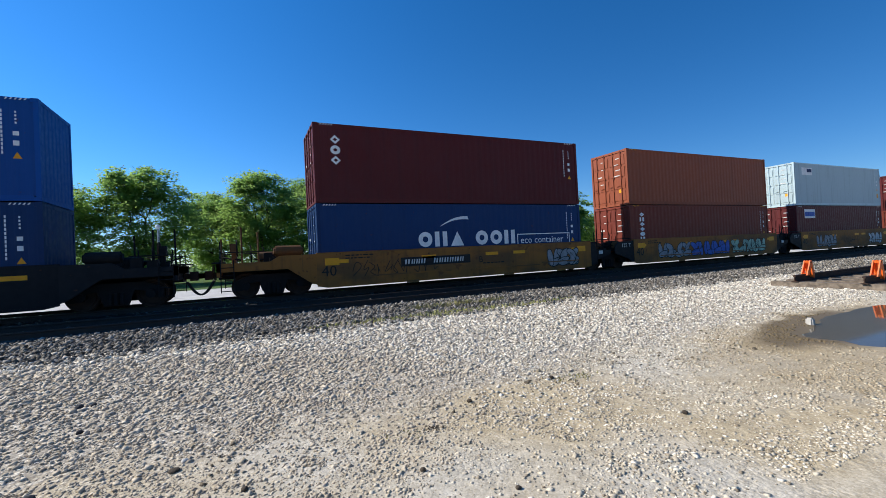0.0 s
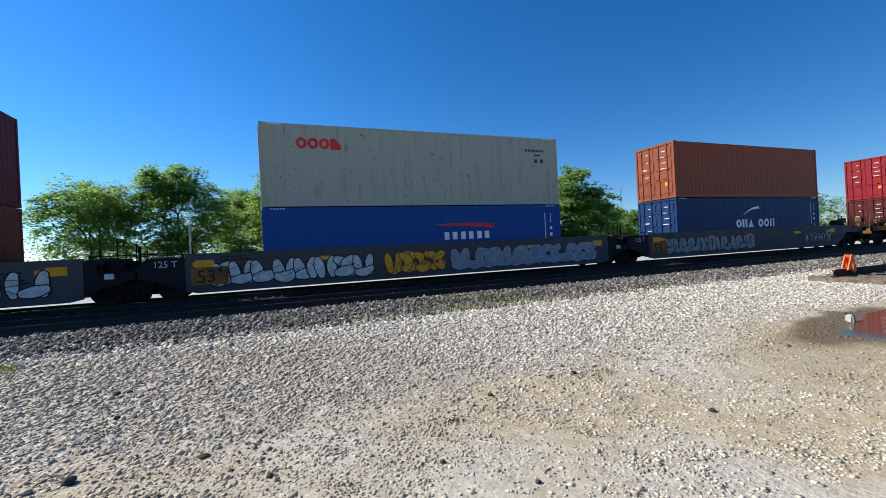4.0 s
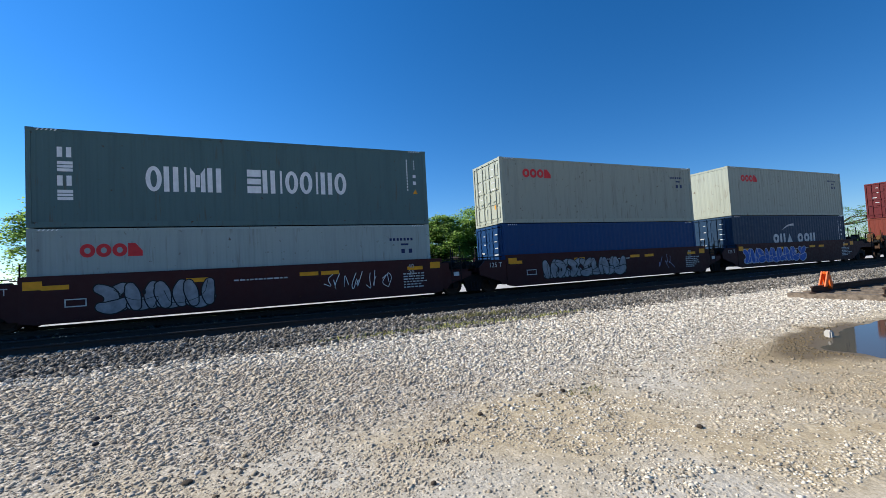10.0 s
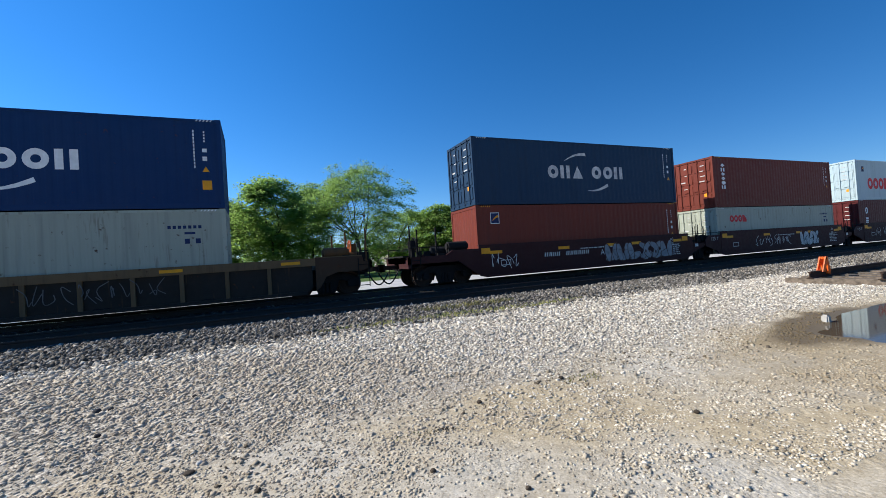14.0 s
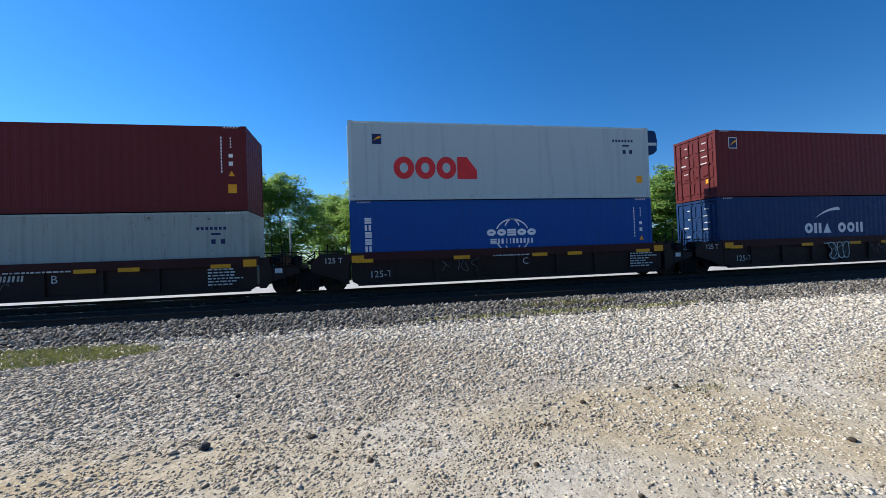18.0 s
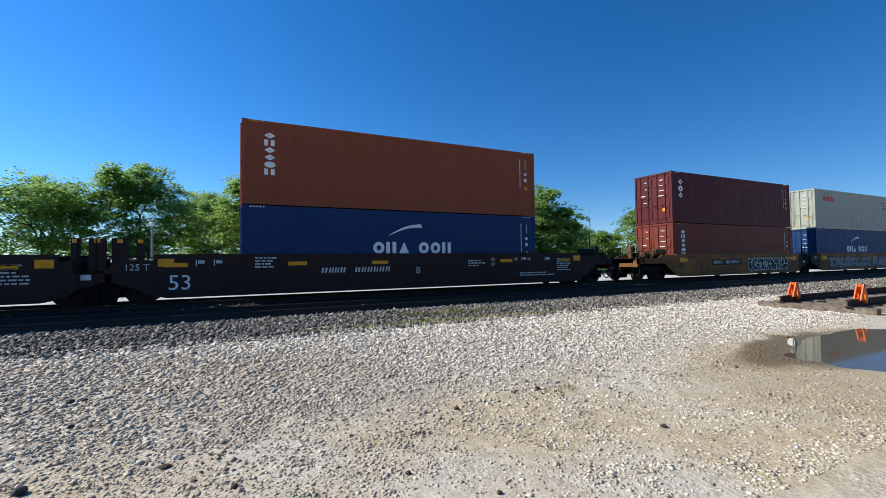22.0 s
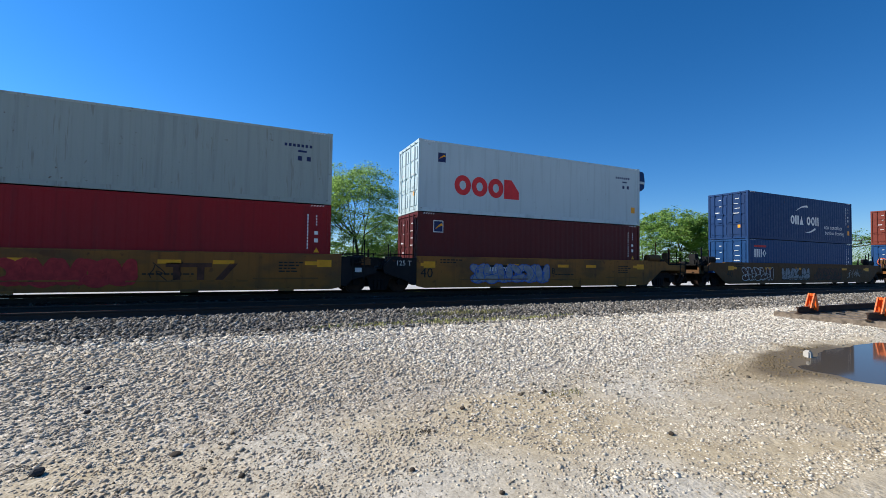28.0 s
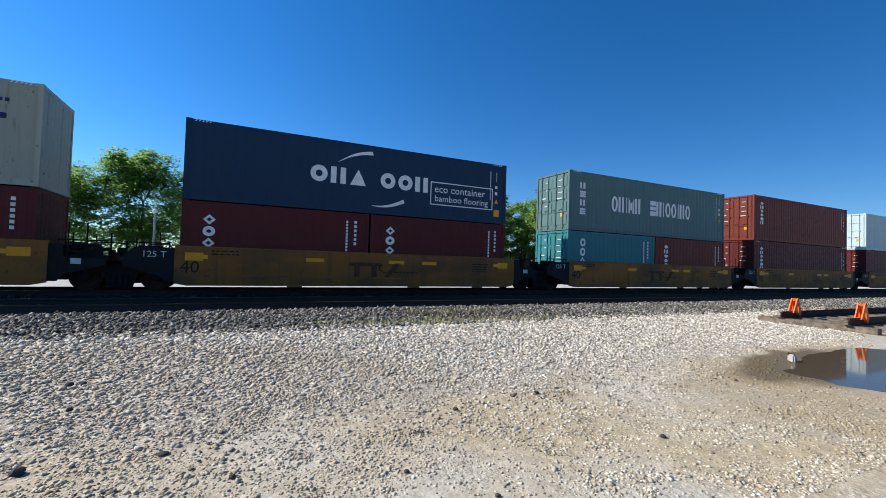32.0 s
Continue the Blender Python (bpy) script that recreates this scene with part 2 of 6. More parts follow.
def sheet(length, z0, z1, y0, along="x", sign=1):
    bm = bmesh.new()
    stops = sorted({0.1, length - 0.1} | {0.12 + k * PITCH + f for k in range(-1, int(length / PITCH) + 2) for f in FOLD if 0.1 < 0.12 + k * PITCH + f < length - 0.1})
    last = None
    for x in stops:
        d = y0 + sign * fold(x)
        pair = [bm.verts.new((x, d, z) if along == "x" else (d, x, z)) for z in (z0, z1)]
        if last:
            bm.faces.new((last[0], pair[0], pair[1], last[1]))
        last = pair
    return bm


def conform(bm, y, flat=False):
    """Lays flat marks onto the corrugated sheet."""
    if not flat:
        xs = [v.co.x for v in bm.verts]
        lo, hi = min(xs), max(xs)
        k = int((lo - 0.12) / PITCH) - 1
        while 0.12 + k * PITCH < hi:
            for f in FOLD:
                x = 0.12 + k * PITCH + f
                if lo < x < hi:
                    bmesh.ops.bisect_plane(bm, geom=bm.verts[:] + bm.edges[:] + bm.faces[:], plane_co=(x, 0, 0), plane_no=(1, 0, 0))
            k += 1
    for v in bm.verts:
        v.co.y = y + (0 if flat else fold(v.co.x)) + v.co.y
    return bm


def flat(bm, outline, y=0.0):
    bm.faces.new([bm.verts.new((x, y, z)) for x, z in outline])


def bar(bm, x, z, w, h, y=0.0):
    flat(bm, ((x, z), (x + w, z), (x + w, z + h), (x, z + h)), y)


def ring(bm, cx, cz, w, h, t, a0=0, a1=360, n=20):
    p = []
    for k in range(n + 1):
        a = radians(a0 + (a1 - a0) * k / n)
        c, s = math.cos(a), math.sin(a)
        p.append((bm.verts.new((cx + w * c, 0, cz + h * s)), bm.verts.new((cx + (w - t) * c, 0, cz + (h - t) * s))))
    for a, b in zip(p, p[1:]):
        bm.faces.new((a[0], b[0], b[1], a[1]))


def swoosh(bm, x0, z0, x1, z1, bend, thick):
    n, top, low = 12, [], []
    for k in range(n + 1):
        u = k / n
        x, z = x0 + (x1 - x0) * u, z0 + (z1 - z0) * u + bend * math.sin(u * math.pi)
        t = thick * u ** 0.7
        top.append((x, z))
        low.append((x + 0.05 * u, z - t))
    for k in range(n):
        flat(bm, (top[k], top[k + 1], low[k + 1], low[k]))


def chunk(bm, x, z, w, h, kind):
    """One plain shape of a wordmark: a ring, or a block with a slot or a cut corner."""
    t = 0.3 * w
    if kind in "oc":
        ring(bm, x + w / 2, z + h / 2, w / 2, h / 2, t)
    elif kind == "n":
        bar(bm, x, z, w * 0.34, h)
        bar(bm, x + w * 0.58, z, w * 0.34, h)
    elif kind == "m":
        flat(bm, ((x, z), (x + w * 0.3, z), (x + w * 0.3, z + h * 0.75), (x, z + h)))
        flat(bm, ((x + w * 0.36, z + h * 0.2), (x + w * 0.62, z + h * 0.2), (x + w * 0.62, z + h * 0.7), (x + w * 0.36, z + h * 0.7)))
        flat(bm, ((x + w * 0.68, z), (x + w * 0.98, z), (x + w * 0.98, z + h), (x + w * 0.68, z + h * 0.75)))
    elif kind == "a":
        flat(bm, ((x, z), (x + w, z), (x + w * 0.5, z + h)))
    elif kind == "l":
        flat(bm, ((x, z), (x + w, z), (x + w, z + h * 0.4), (x + w * 0.5, z + h), (x, z + h)))
    elif kind == "b":
        ring(bm, x + w / 2, z + h / 2, w / 2, h / 2, t * 0.9, 0, 360, 4)
    elif kind == "i":
        bar(bm, x + w / 2 - t / 2, z, t, h)
    else:
        bar(bm, x, z, w, h * 0.3)
        bar(bm, x, z + h * 0.38, w, h * 0.24)
        bar(bm, x, z + h * 0.7, w, h * 0.3)


def word(bm, kinds, x, z, w, h, gap=0.2):
    for k in kinds:
        if k != " ":
            chunk(bm, x, z, w if k != "i" else w * 0.5, h, k)
        x += (w if k != "i" else w * 0.5) * (1 + gap) if k != " " else w * 0.75


def column(bm, kinds, x, z, w, h, gap=0.22):
    for k in kinds:
        chunk(bm, x, z - h, w, h, k)
        z -= h * (1 + gap)


def letters(text, size, x, z, name="lettering"):
    """Words in the built-in font, as a mesh in the x-z plane."""
    cu = bpy.data.curves.new(name, "FONT")
    cu.body, cu.size, cu.resolution_u = text, size, 2
    ob = bpy.data.objects.new(name, cu)
    scene.collection.objects.link(ob)
    me = bpy.data.meshes.new_from_object(ob.evaluated_get(bpy.context.evaluated_depsgraph_get()))
    bpy.data.objects.remove(ob)
    bpy.data.curves.remove(cu)
    bm = bmesh.new()
    bm.from_mesh(me)
    bpy.data.meshes.remove(me)
    for v in bm.verts:
        v.co = (v.co.x + x, 0, v.co.y + z)
    return bm


def style_marks(style, h):
    """The marks of a livery: (material, shape) pairs on the near side; z is counted from the top."""
    out = []

    def layer(mat):
        bm = bmesh.new()
        out.append((mat, bm))
        return bm

    if style.startswith("arc"):
        bm = layer(white_m if style != "arc" else pale_m)
        old = style in ("arc", "arc_box", "arc_light")
        if old:
            word(bm, "ona oon", 3.86, h - 1.72 if h > 2.7 else h - 1.58, 0.60, 0.6, 0.19)
            swoosh(bm, 4.8, h - 0.92 if h > 2.7 else h - 0.8, 6.1, h - 0.5 if h > 2.7 else h - 0.24, 0.12, 0.14)
        else:
            low = 1.68 if style == "arc_low" else 1.82
            word(bm, "ona oon", 4.52, h - low, 0.44, 0.46 if style == "arc_low" else 0.58, 0.17)
            swoosh(bm, 5.1, h - low + 0.68 if style == "arc_low" else h - 0.95, 6.5, h - 0.5, 0.12, 0.14)
        if style in ("arc_box", "arc_words", "arc_light", "arc"):
            swoosh(bm, 6.1, h - 2.28, 7.4, h - 1.95, -0.1, 0.14)
        if style == "arc_box":
            z = h - 2.03 if h < 2.7 else h - 2.25
            for a in ((8.55, z, 2.97, 0.04), (8.55, z + 0.9, 2.97, 0.04), (8.55, z + 0.04, 0.04, 0.86), (11.48, z + 0.04, 0.04, 0.86)):
                bar(bm, *a)
            out.append((white_m, letters("eco container", 0.43, 8.72, z + 0.52)))
            out.append((white_m, letters("bamboo flooring", 0.38, 8.74, z + 0.15)))
        if style == "arc_words":
            out.append((white_m, letters("eco container", 0.43, 8.5, h - 1.98)))
            out.append((white_m, letters("bamboo flooring", 0.37, 8.62, h - 2.35)))
        if style == "arc_light":
            out.append((white_m, letters("advanced container", 0.36, 0.4, h - 0.68)))
            out.append((white_m, letters("light steel", 0.36, 0.4, h - 1.0)))
    elif style in ("round_small", "round_drip"):
        if style == "round_drip":
            rng, bm = random.Random(4), layer(brownmark)
            for k in range(46):
                u, t = rng.uniform(0.4, 11.6), rng.uniform(0.02, 0.07)
                z = rng.choice((0.34, 0.36, 0.9)) + rng.uniform(0.0, 0.12)
                flat(bm, ((u, z), (u + t, z), (u + t * 0.7, z - rng.uniform(0.08, 0.34) * (1 if z < 0.6 else 0.4)), (u + t * 0.3, z - 0.06)))
        word(layer(redmark), "oool", 1.18, h - 0.87, 0.37, 0.40, 0.05)
    elif style == "round_big":
        word(layer(redmark), "oool", 1.6, h - 2.13, 0.77, 0.84, 0.04)
        bar(layer(bluemark), 0.85, h - 0.85, 0.34, 0.38)
        swoosh(layer(yellowmark), 0.9, h - 0.72, 1.14, h - 0.54, 0.03, 0.08)
        for v in out[-1][1].verts:
            v.co.y = -0.003
    elif style == "spaced":
        bm = layer(bluemark)
        z = h - 1.9 if h > 2.7 else h - 1.57
        for k, kind in enumerate("oobon"[:5]):
            chunk(bm, 3.1 + k * 1.25, z, 0.75, 0.8, "o" if kind != "b" else "e")
        ring(bm, 0.85, h - 0.55, 0.2, 0.24, 0.03)
        bar(bm, 0.82, h - 0.75, 0.06, 0.42)
        bar(bm, 0.52, h - 0.9, 0.7, 0.1)
        word(bm, "nene", 1.42, h - 0.66, 0.23, 0.27, 0.2)
    elif style == "globe":
        bm = layer(white_m)
        cx, cz = 6.1, h - 1.40
        for a0, a1 in ((25, 155), (205, 335)):
            ring(bm, cx, cz, 0.72, 0.66, 0.05, a0, a1)
            ring(bm, cx, cz, 0.38, 0.66, 0.05, a0 + 12, a1 - 12)
        word(bm, "ooeoo", cx - 1.03, cz + 0.0, 0.36, 0.26, 0.14)
        word(bm, "eniinnn", cx - 0.9, cz - 0.3, 0.25, 0.19, 0.2)
        column(bm, "eneenn", 0.49, h - 0.62, 0.24, 0.21, 0.22)
    elif style == "wide":
        bm = layer(white_m)
        word(bm, "onimn", 2.83, h - 1.8, 0.43, 0.8, 0.12)
        word(bm, "eniooino", 5.69, h - 1.8, 0.43, 0.8, 0.12)
        column(bm, "nene", 0.7, h - 0.54, 0.36, 0.3, 0.4)
    elif style == "col6":
        column(layer(white_m), "bnbbon", 0.70, h - 0.4, 0.36, 0.21, 0.2)
    elif style == "col3":
        column(layer(white_m), "bob", 0.60, h - 0.42, 0.36, 0.33, 0.15)
    elif style == "col4":
        column(layer(white_m), "oobb", 0.78, h - 0.35, 0.34, 0.40, 0.15)
    elif style == "badge":
        bar(layer(white_m), 0.68, h - 0.80, 0.44, 0.48)
        bar(layer(bluemark), 0.71, h - 0.77, 0.38, 0.42, -0.003)
        swoosh(layer(yellowmark), 0.76, h - 0.68, 1.05, h - 0.42, 0.04, 0.10)
        for v in out[-1][1].verts:
            v.co.y = -0.006
    elif style == "three":
        word(layer(white_m), "oni", 0.61, h - 1.1, 0.36, 0.52, 0.1)
    elif style == "soft":
        word(layer(yellowmark), "oonoo", 0.40, h - 0.72, 0.24, 0.28, 0.2)
    elif style == "disc":
        ring(layer(bluespray), 1.15, h - 0.55, 0.2, 0.2, 0.19)
    elif style == "sticker":
        bar(layer(white_m), 0.95, h - 0.82, 1.3, 0.5)
        bar(layer(bluemark), 1.6, h - 0.62, 0.6, 0.22, -0.004)
    elif style == "plate":
        bar(layer(white_m), 1.0, h - 0.85, 1.35, 0.6)
        bar(layer(bluespray), 1.05, h - 0.72, 1.25, 0.3, -0.004)
    elif style == "two":
        column(layer(white_m), "oe", 0.95, h - 0.5, 0.36, 0.5, 0.5)
    elif style == "oval":
        ring(layer(white_m), 1.35, h - 0.62, 0.45, 0.26, 0.03, -20, 170)
        word(layer(white_m), "onien", 0.98, h - 0.74, 0.16, 0.18, 0.2)
    elif style == "redwing":
        swoosh(layer(redmark), 6.2, h - 0.75, 8.8, h - 0.75, 0.05, 0.2)
        word(layer(white_m), "nnn", 6.6, h - 1.35, 0.6, 0.3, 0.2)
    elif style == "barred":
        bar(layer(redmark), 0.62, h - 0.5, 1.2, 0.12)
        word(layer(white_m), "nnb", 0.62, h - 1.12, 0.38, 0.5, 0.08)
    elif style == "tiny":
        word(layer(white_m), "een", 10.7, h - 0.75, 0.14, 0.16, 0.3)
        word(layer(white_m), "eeeee", 10.7, h - 1.0, 0.14, 0.16, 0.3)
    # data panel by the far post: bars for the unreadable numbers
    x = 11.0
    if style in ("round_small", "round_drip", "round_big"):
        bm = layer(bluemark)
        for k in range(7):
            bar(bm, 10.55 + k * 0.14, h - 0.62, 0.09, 0.1)
        bar(bm, 11.0, h - 0.8, 0.3, 0.07)
        bar(bm, 11.0, h - 1.1, 0.14, 0.16)
        bar(bm, 11.3, h - 1.1, 0.14, 0.16)
    elif style not in ("tiny",):
        bm = layer(white_m if style != "spaced" else bluemark)
        for k in range(11):
            bar(bm, 11.37, h - 0.45 - k * 0.115, 0.04, 0.085)
        for k in range(4):
            bar(bm, 11.67, h - 0.45 - k * 0.1, 0.04, 0.055)
        bar(bm, 11.62, h - 1.08, 0.13, 0.12)
        bar(bm, 11.62, h - 1.36, 0.13, 0.14)
        flat(layer(yellowmark), ((11.6, h - 1.72), (11.8, h - 1.72), (11.7, h - 1.54)))
    if style in ("badge", "arc_words", "arc_light", "spaced", "three", "round_big", "arc_box", "disc", "sticker"):
        bar(layer(yellowmark), 11.58, h - 2.3, 0.27, 0.30)
    return out


def frame_posts(h):
    """Left and right corner posts with their castings."""
    return once(("corner_post", h), lambda: box(box(bx(0, 0.12, 0, 0.10, 0.118, h - 0.118), 0, 0.178, -0.004, 0.16, 0, 0.118), 0, 0.178, -0.004, 0.16, h - 0.118, h))


def door_shape(h, w):
    bm = bx(0.03, 0.07, 0.0, w, 0.14, h - 0.14)
    n = 4
    for k in range(n):
        z0 = 0.2 + k * (h - 0.4) / n
        box(bm, 0.005, 0.03, 0.06, w - 0.06, z0 + 0.06, z0 + (h - 0.4) / n - 0.06)
    return bm


def print_and_glint_rows(k, h):
    """Print and painted glints on a door leaf: long rows above, short ones below."""
    bm = bmesh.new()
    rng = random.Random(k + 3)
    for q in range(4):
        z = h - 0.45 - q * (0.3 + 0.1 * k)
        u = rng.uniform(0.34, 0.5)
        box(bm, 0.0, 0.004, u, u + rng.uniform(0.12, 0.34), z, z + rng.uniform(0.03, 0.07))
    return bm


def container(root_name, color, h, style, length=LONG, doors=True, smooth=False, genset="", label=""):
    """A container whose origin is the near, left, lower corner."""
    root = new(root_name)
    mat = PAINT[color]
    L = length
    post = frame_posts(h)
    for x, y, rz in ((0, 0, 0), (L, WIDE, 180)):
        p = part("corner_post", post, mat, root)
        p.matrix_local = pose(x, y, 0, 0, 0, rz)
    mirrored = once(("corner_post_far", h), lambda: box(box(bx(0, 0.12, -0.10, 0, 0.118, h - 0.118), 0, 0.178, -0.16, 0.004, 0, 0.118), 0, 0.178, -0.16, 0.004, h - 0.118, h))
    for x, y, rz in ((0, WIDE, 0), (L, 0, 180)):
        p = part("corner_post", mirrored, mat, root)
        p.matrix_local = pose(x, y, 0, 0, 0, rz)
    part("bottom_rail", once(("bottom_rail", L), lambda: bx(0.178, L - 0.178, 0.0, 0.08, 0.0, 0.16)), mat, root)
    part("bottom_rail", once(("bottom_rail_far", L), lambda: bx(0.178, L - 0.178, WIDE - 0.08, WIDE, 0.0, 0.16)), mat, root)
    part("top_rail", once(("top_rail", L, h), lambda: bx(0.178, L - 0.178, 0.004, 0.07, h - 0.085, h - 0.015)), mat, root)
    part("top_rail", once(("top_rail_far", L, h), lambda: bx(0.178, L - 0.178, WIDE - 0.07, WIDE - 0.004, h - 0.085, h - 0.015)), mat, root)
    for x in (0.0, L - 0.1):
        for z0, z1 in ((0.0, 0.13), (h - 0.118, h - 0.01)):
            part("end_sill", once(("end_sill", x, z0, h), lambda: bx(x, x + 0.1, 0.16, WIDE - 0.16, z0, z1)), mat, root)
    if smooth:
        wall = once(("side_wall_smooth", L, h), lambda: bx(0.12, L - 0.12, 0.012, 0.05, 0.16, h - 0.085))
        far = once(("side_wall_smooth_far", L, h), lambda: bx(0.12, L - 0.12, WIDE - 0.05, WIDE - 0.012, 0.16, h - 0.085))
    else:
        wall = once(("side_wall", L, h), lambda: sheet(L, 0.15, h - 0.08, 0.012))
        far = once(("side_wall_far", L, h), lambda: sheet(L, 0.15, h - 0.08, WIDE - 0.012, sign=-1))
    part("side_wall", wall, mat, root)
    part("side_wall", far, mat, root)
    part("roof", once(("roof", L, h), lambda: bx(0.1, L - 0.1, 0.05, WIDE - 0.05, h - 0.035, h - 0.02)), mat, root)
    part("floor", once(("floor", L), lambda: bx(0.1, L - 0.1, 0.08, WIDE - 0.08, 0.09, 0.15)), steel, root)
    end = once(("end_wall", L, h), lambda: sheet(WIDE, 0.12, h - 0.1, L - 0.012, along="y", sign=-1))
    if genset != "right":
        part("end_wall", end, mat, root)
    if not doors:
        part("end_wall", once(("end_wall_left", h), lambda: sheet(WIDE, 0.12, h - 0.1, 0.012, along="y")), mat, root)
    elif genset != "left":
        w = (WIDE - 0.26) / 2
        for k in (0, 1):
            d = part("door", once(("door", h), lambda: door_shape(h, w - 0.005)), mat, root)
            d.matrix_local = pose(0, 0.13 + k * (w + 0.005), 0)
            for y in (0.28, w - 0.3):
                part("locking_bar", once(("locking_bar", h, y), lambda: box(rod(rod(bmesh.new(), (-0.02, y, 0.06), (-0.02, y, h - 0.06), 0.02), (-0.03, y, 1.05), (-0.03, y + 0.3, 1.0), 0.014, 6), -0.035, 0.02, y - 0.05, y + 0.05, 1.5, 1.58)), mat, d, "painted locking bar with its handle")
            part("placard", once(("placard", k, h), lambda: print_and_glint_rows(k, h)), pale_m, d, "pale rows, partly print and partly painted rib glints")
        part("warning_label", once("warning_label", lambda: bx(0.001, 0.0045, 0.42, 0.6, 0.66, 0.84)), yellowmark, root, "small yellow warning label")
    if genset:
        way = -1 if genset == "left" else 1
        ex = 0.0 if genset == "left" else L

        def at(d0, d1, *rest):
            """A box between two depths out of the machinery end."""
            p, q = sorted((ex + way * d0, ex + way * d1))
            return bx(p, q, *rest)

        def bulge():
            outline = [(0.02, h - 1.12), (0.34, h - 1.06), (0.52, h - 0.92), (0.56, h - 0.5), (0.5, h - 0.14), (0.4, h - 0.06), (0.02, h - 0.06)]
            return prism(bmesh.new(), [(ex + way * d, z) for d, z in outline], 0.16, WIDE - 0.16)

        part("machinery_recess", once(("machinery_recess", genset, h), lambda: at(-0.34, -0.3, 0.1, WIDE - 0.1, 0.12, h - 0.1)), steel, root, "dark recess of the cooling machinery")
        part("kick_panel", once(("kick_panel", genset, h), lambda: at(-0.3, 0.0, 0.12, WIDE - 0.12, 0.12, 0.52)), mat, root)
        part("evaporator_panel", once(("evaporator_panel", genset, h), lambda: at(-0.3, -0.05, 0.2, WIDE - 0.2, h - 1.1, h - 0.4)), PAINT["white"], root, "white machinery panel")
        part("fan_shroud", once(("fan_shroud", genset, h), lambda: rod(bmesh.new(), (ex - way * 0.3, WIDE * 0.62, h - 1.5), (ex - way * 0.04, WIDE * 0.62, h - 1.5), 0.34, 20)), bars_m, root, "round condenser fan shroud")
        part("fan", once(("fan", genset, h), lambda: rod(bmesh.new(), (ex - way * 0.1, WIDE * 0.62, h - 1.5), (ex - way * 0.035, WIDE * 0.62, h - 1.5), 0.28, 20)), steel, root, "dark fan opening")
        part("control_box", once(("control_box", genset, h), lambda: at(-0.3, -0.02, 0.25, 0.85, h - 1.85, h - 1.25)), PAINT["white"], root)
        part("cable_tray", once(("cable_tray", genset, h), lambda: at(-0.22, 0.0, 0.2, WIDE - 0.2, 0.72, 0.84)), PAINT["navy"], root, "dark blue cable tray")
        for y in (0.16, WIDE - 0.24):
            part("brace", once(("brace", genset, h, y), lambda: prism(bmesh.new(), [(ex - way * 0.3, 0.5), (ex, 0.5), (ex, 0.95), (ex - way * 0.06, 0.95)], y, y + 0.08)), mat, root)
        part("generator", once(("generator", genset, h), bulge), WAGON["black"] if genset == "left" else PAINT["navy"], root, "dark clip-on generator housing")
        for k, (y0, y1) in enumerate(((0.7, 1.0), (1.2, 2.1))):
            part("generator_panel", once(("generator_panel", genset, h, k), lambda: at(0.5, 0.58, y0, y1, h - 0.75 - 0.1 * k, h - 0.45 + 0.22 * k)), PAINT["white"] if k else WAGON["haze"], root, "panel of the generator")
        part("generator_step", once(("generator_step", genset, h), lambda: at(0.1, 0.5, 0.13, 0.16, h - 0.7, h - 0.58)), PAINT["white"], root)
    if L > 7:
        part("marking", once(("corner_ticks", h), lambda: corner_ticks(h)), yellowmark if color in ("brown", "orange") else white_m, root, "short slanted ticks by the top corners")
    if style:
        key = ("marks", style, h, smooth)
        if key not in SHAPES:
            SHAPES[key] = [(m, to_mesh("marking", conform(bm, 0.008, smooth))) for m, bm in style_marks(style, h)]
        for m, me in SHAPES[key]:
            if length > 7 or max(v.co.x for v in me.vertices) < length:
                part("marking", me, m, root)
    if length < 7:
        part("marking", once(("small_data", h), lambda: conform(small_data(h), 0.008)), white_m, root)
    return tagged(root, label or f"{COLOR_WORDS[color]} {'short ' if length < 7 else ''}container with {STYLE_WORDS.get(style.split('_')[0], 'plain sides')}, on a wagon", "container", "containers on the train")


def corner_ticks(h):
    bm = bmesh.new()
    for x in (0.24, LONG - 0.72):
        for k in range(5):
            u = x + 0.1 * k
            flat(bm, ((u, h - 0.078), (u + 0.04, h - 0.078), (u + 0.08, h - 0.024), (u + 0.04, h - 0.024)), 0.001)
    return bm


def small_data(h):
    bm = bmesh.new()
    for k in range(11):
        bar(bm, 5.2, h - 0.4 - k * 0.115, 0.075, 0.085)
    for k in range(6):
        bar(bm, 5.5, h - 0.4 - k * 0.16, 0.1, 0.1)
    return bm


STYLE_WORDS = {"arc": "white swoosh marks", "round": "red ring marks", "spaced": "spaced dark blue marks", "globe": "a white globe emblem", "wide": "bold white marks", "col6": "a white column mark", "col3": "a short column of marks", "col4": "a tall column of marks", "badge": "a small square badge", "three": "three white shapes", "soft": "small yellow marks", "disc": "a blue disc", "sticker": "a blue-white sticker", "plate": "a pale plate", "two": "two white shapes", "oval": "a small oval emblem", "redwing": "a red stripe mark", "barred": "a red-barred mark", "tiny": "small white print"}
COLOR_WORDS = {"maroon": "maroon", "oxblood": "dark red", "brown": "red-brown", "orange": "orange-brown", "red": "bright red", "navy": "navy blue", "slate": "slate blue", "blue": "strong blue", "sky": "light blue", "mid": "mid blue", "cream": "rust-streaked cream", "grey": "pale grey", "white": "white insulated", "sage": "grey-green", "teal": "teal", "green": "green", "steelblue": "pale steel-blue"}


# ---- wagons ----
HALF = 1.46               # from the wagon's middle to its side face
TOP = 1.62                # top of the side sills above the ground


def zed(z):
    return z - RAIL_Z


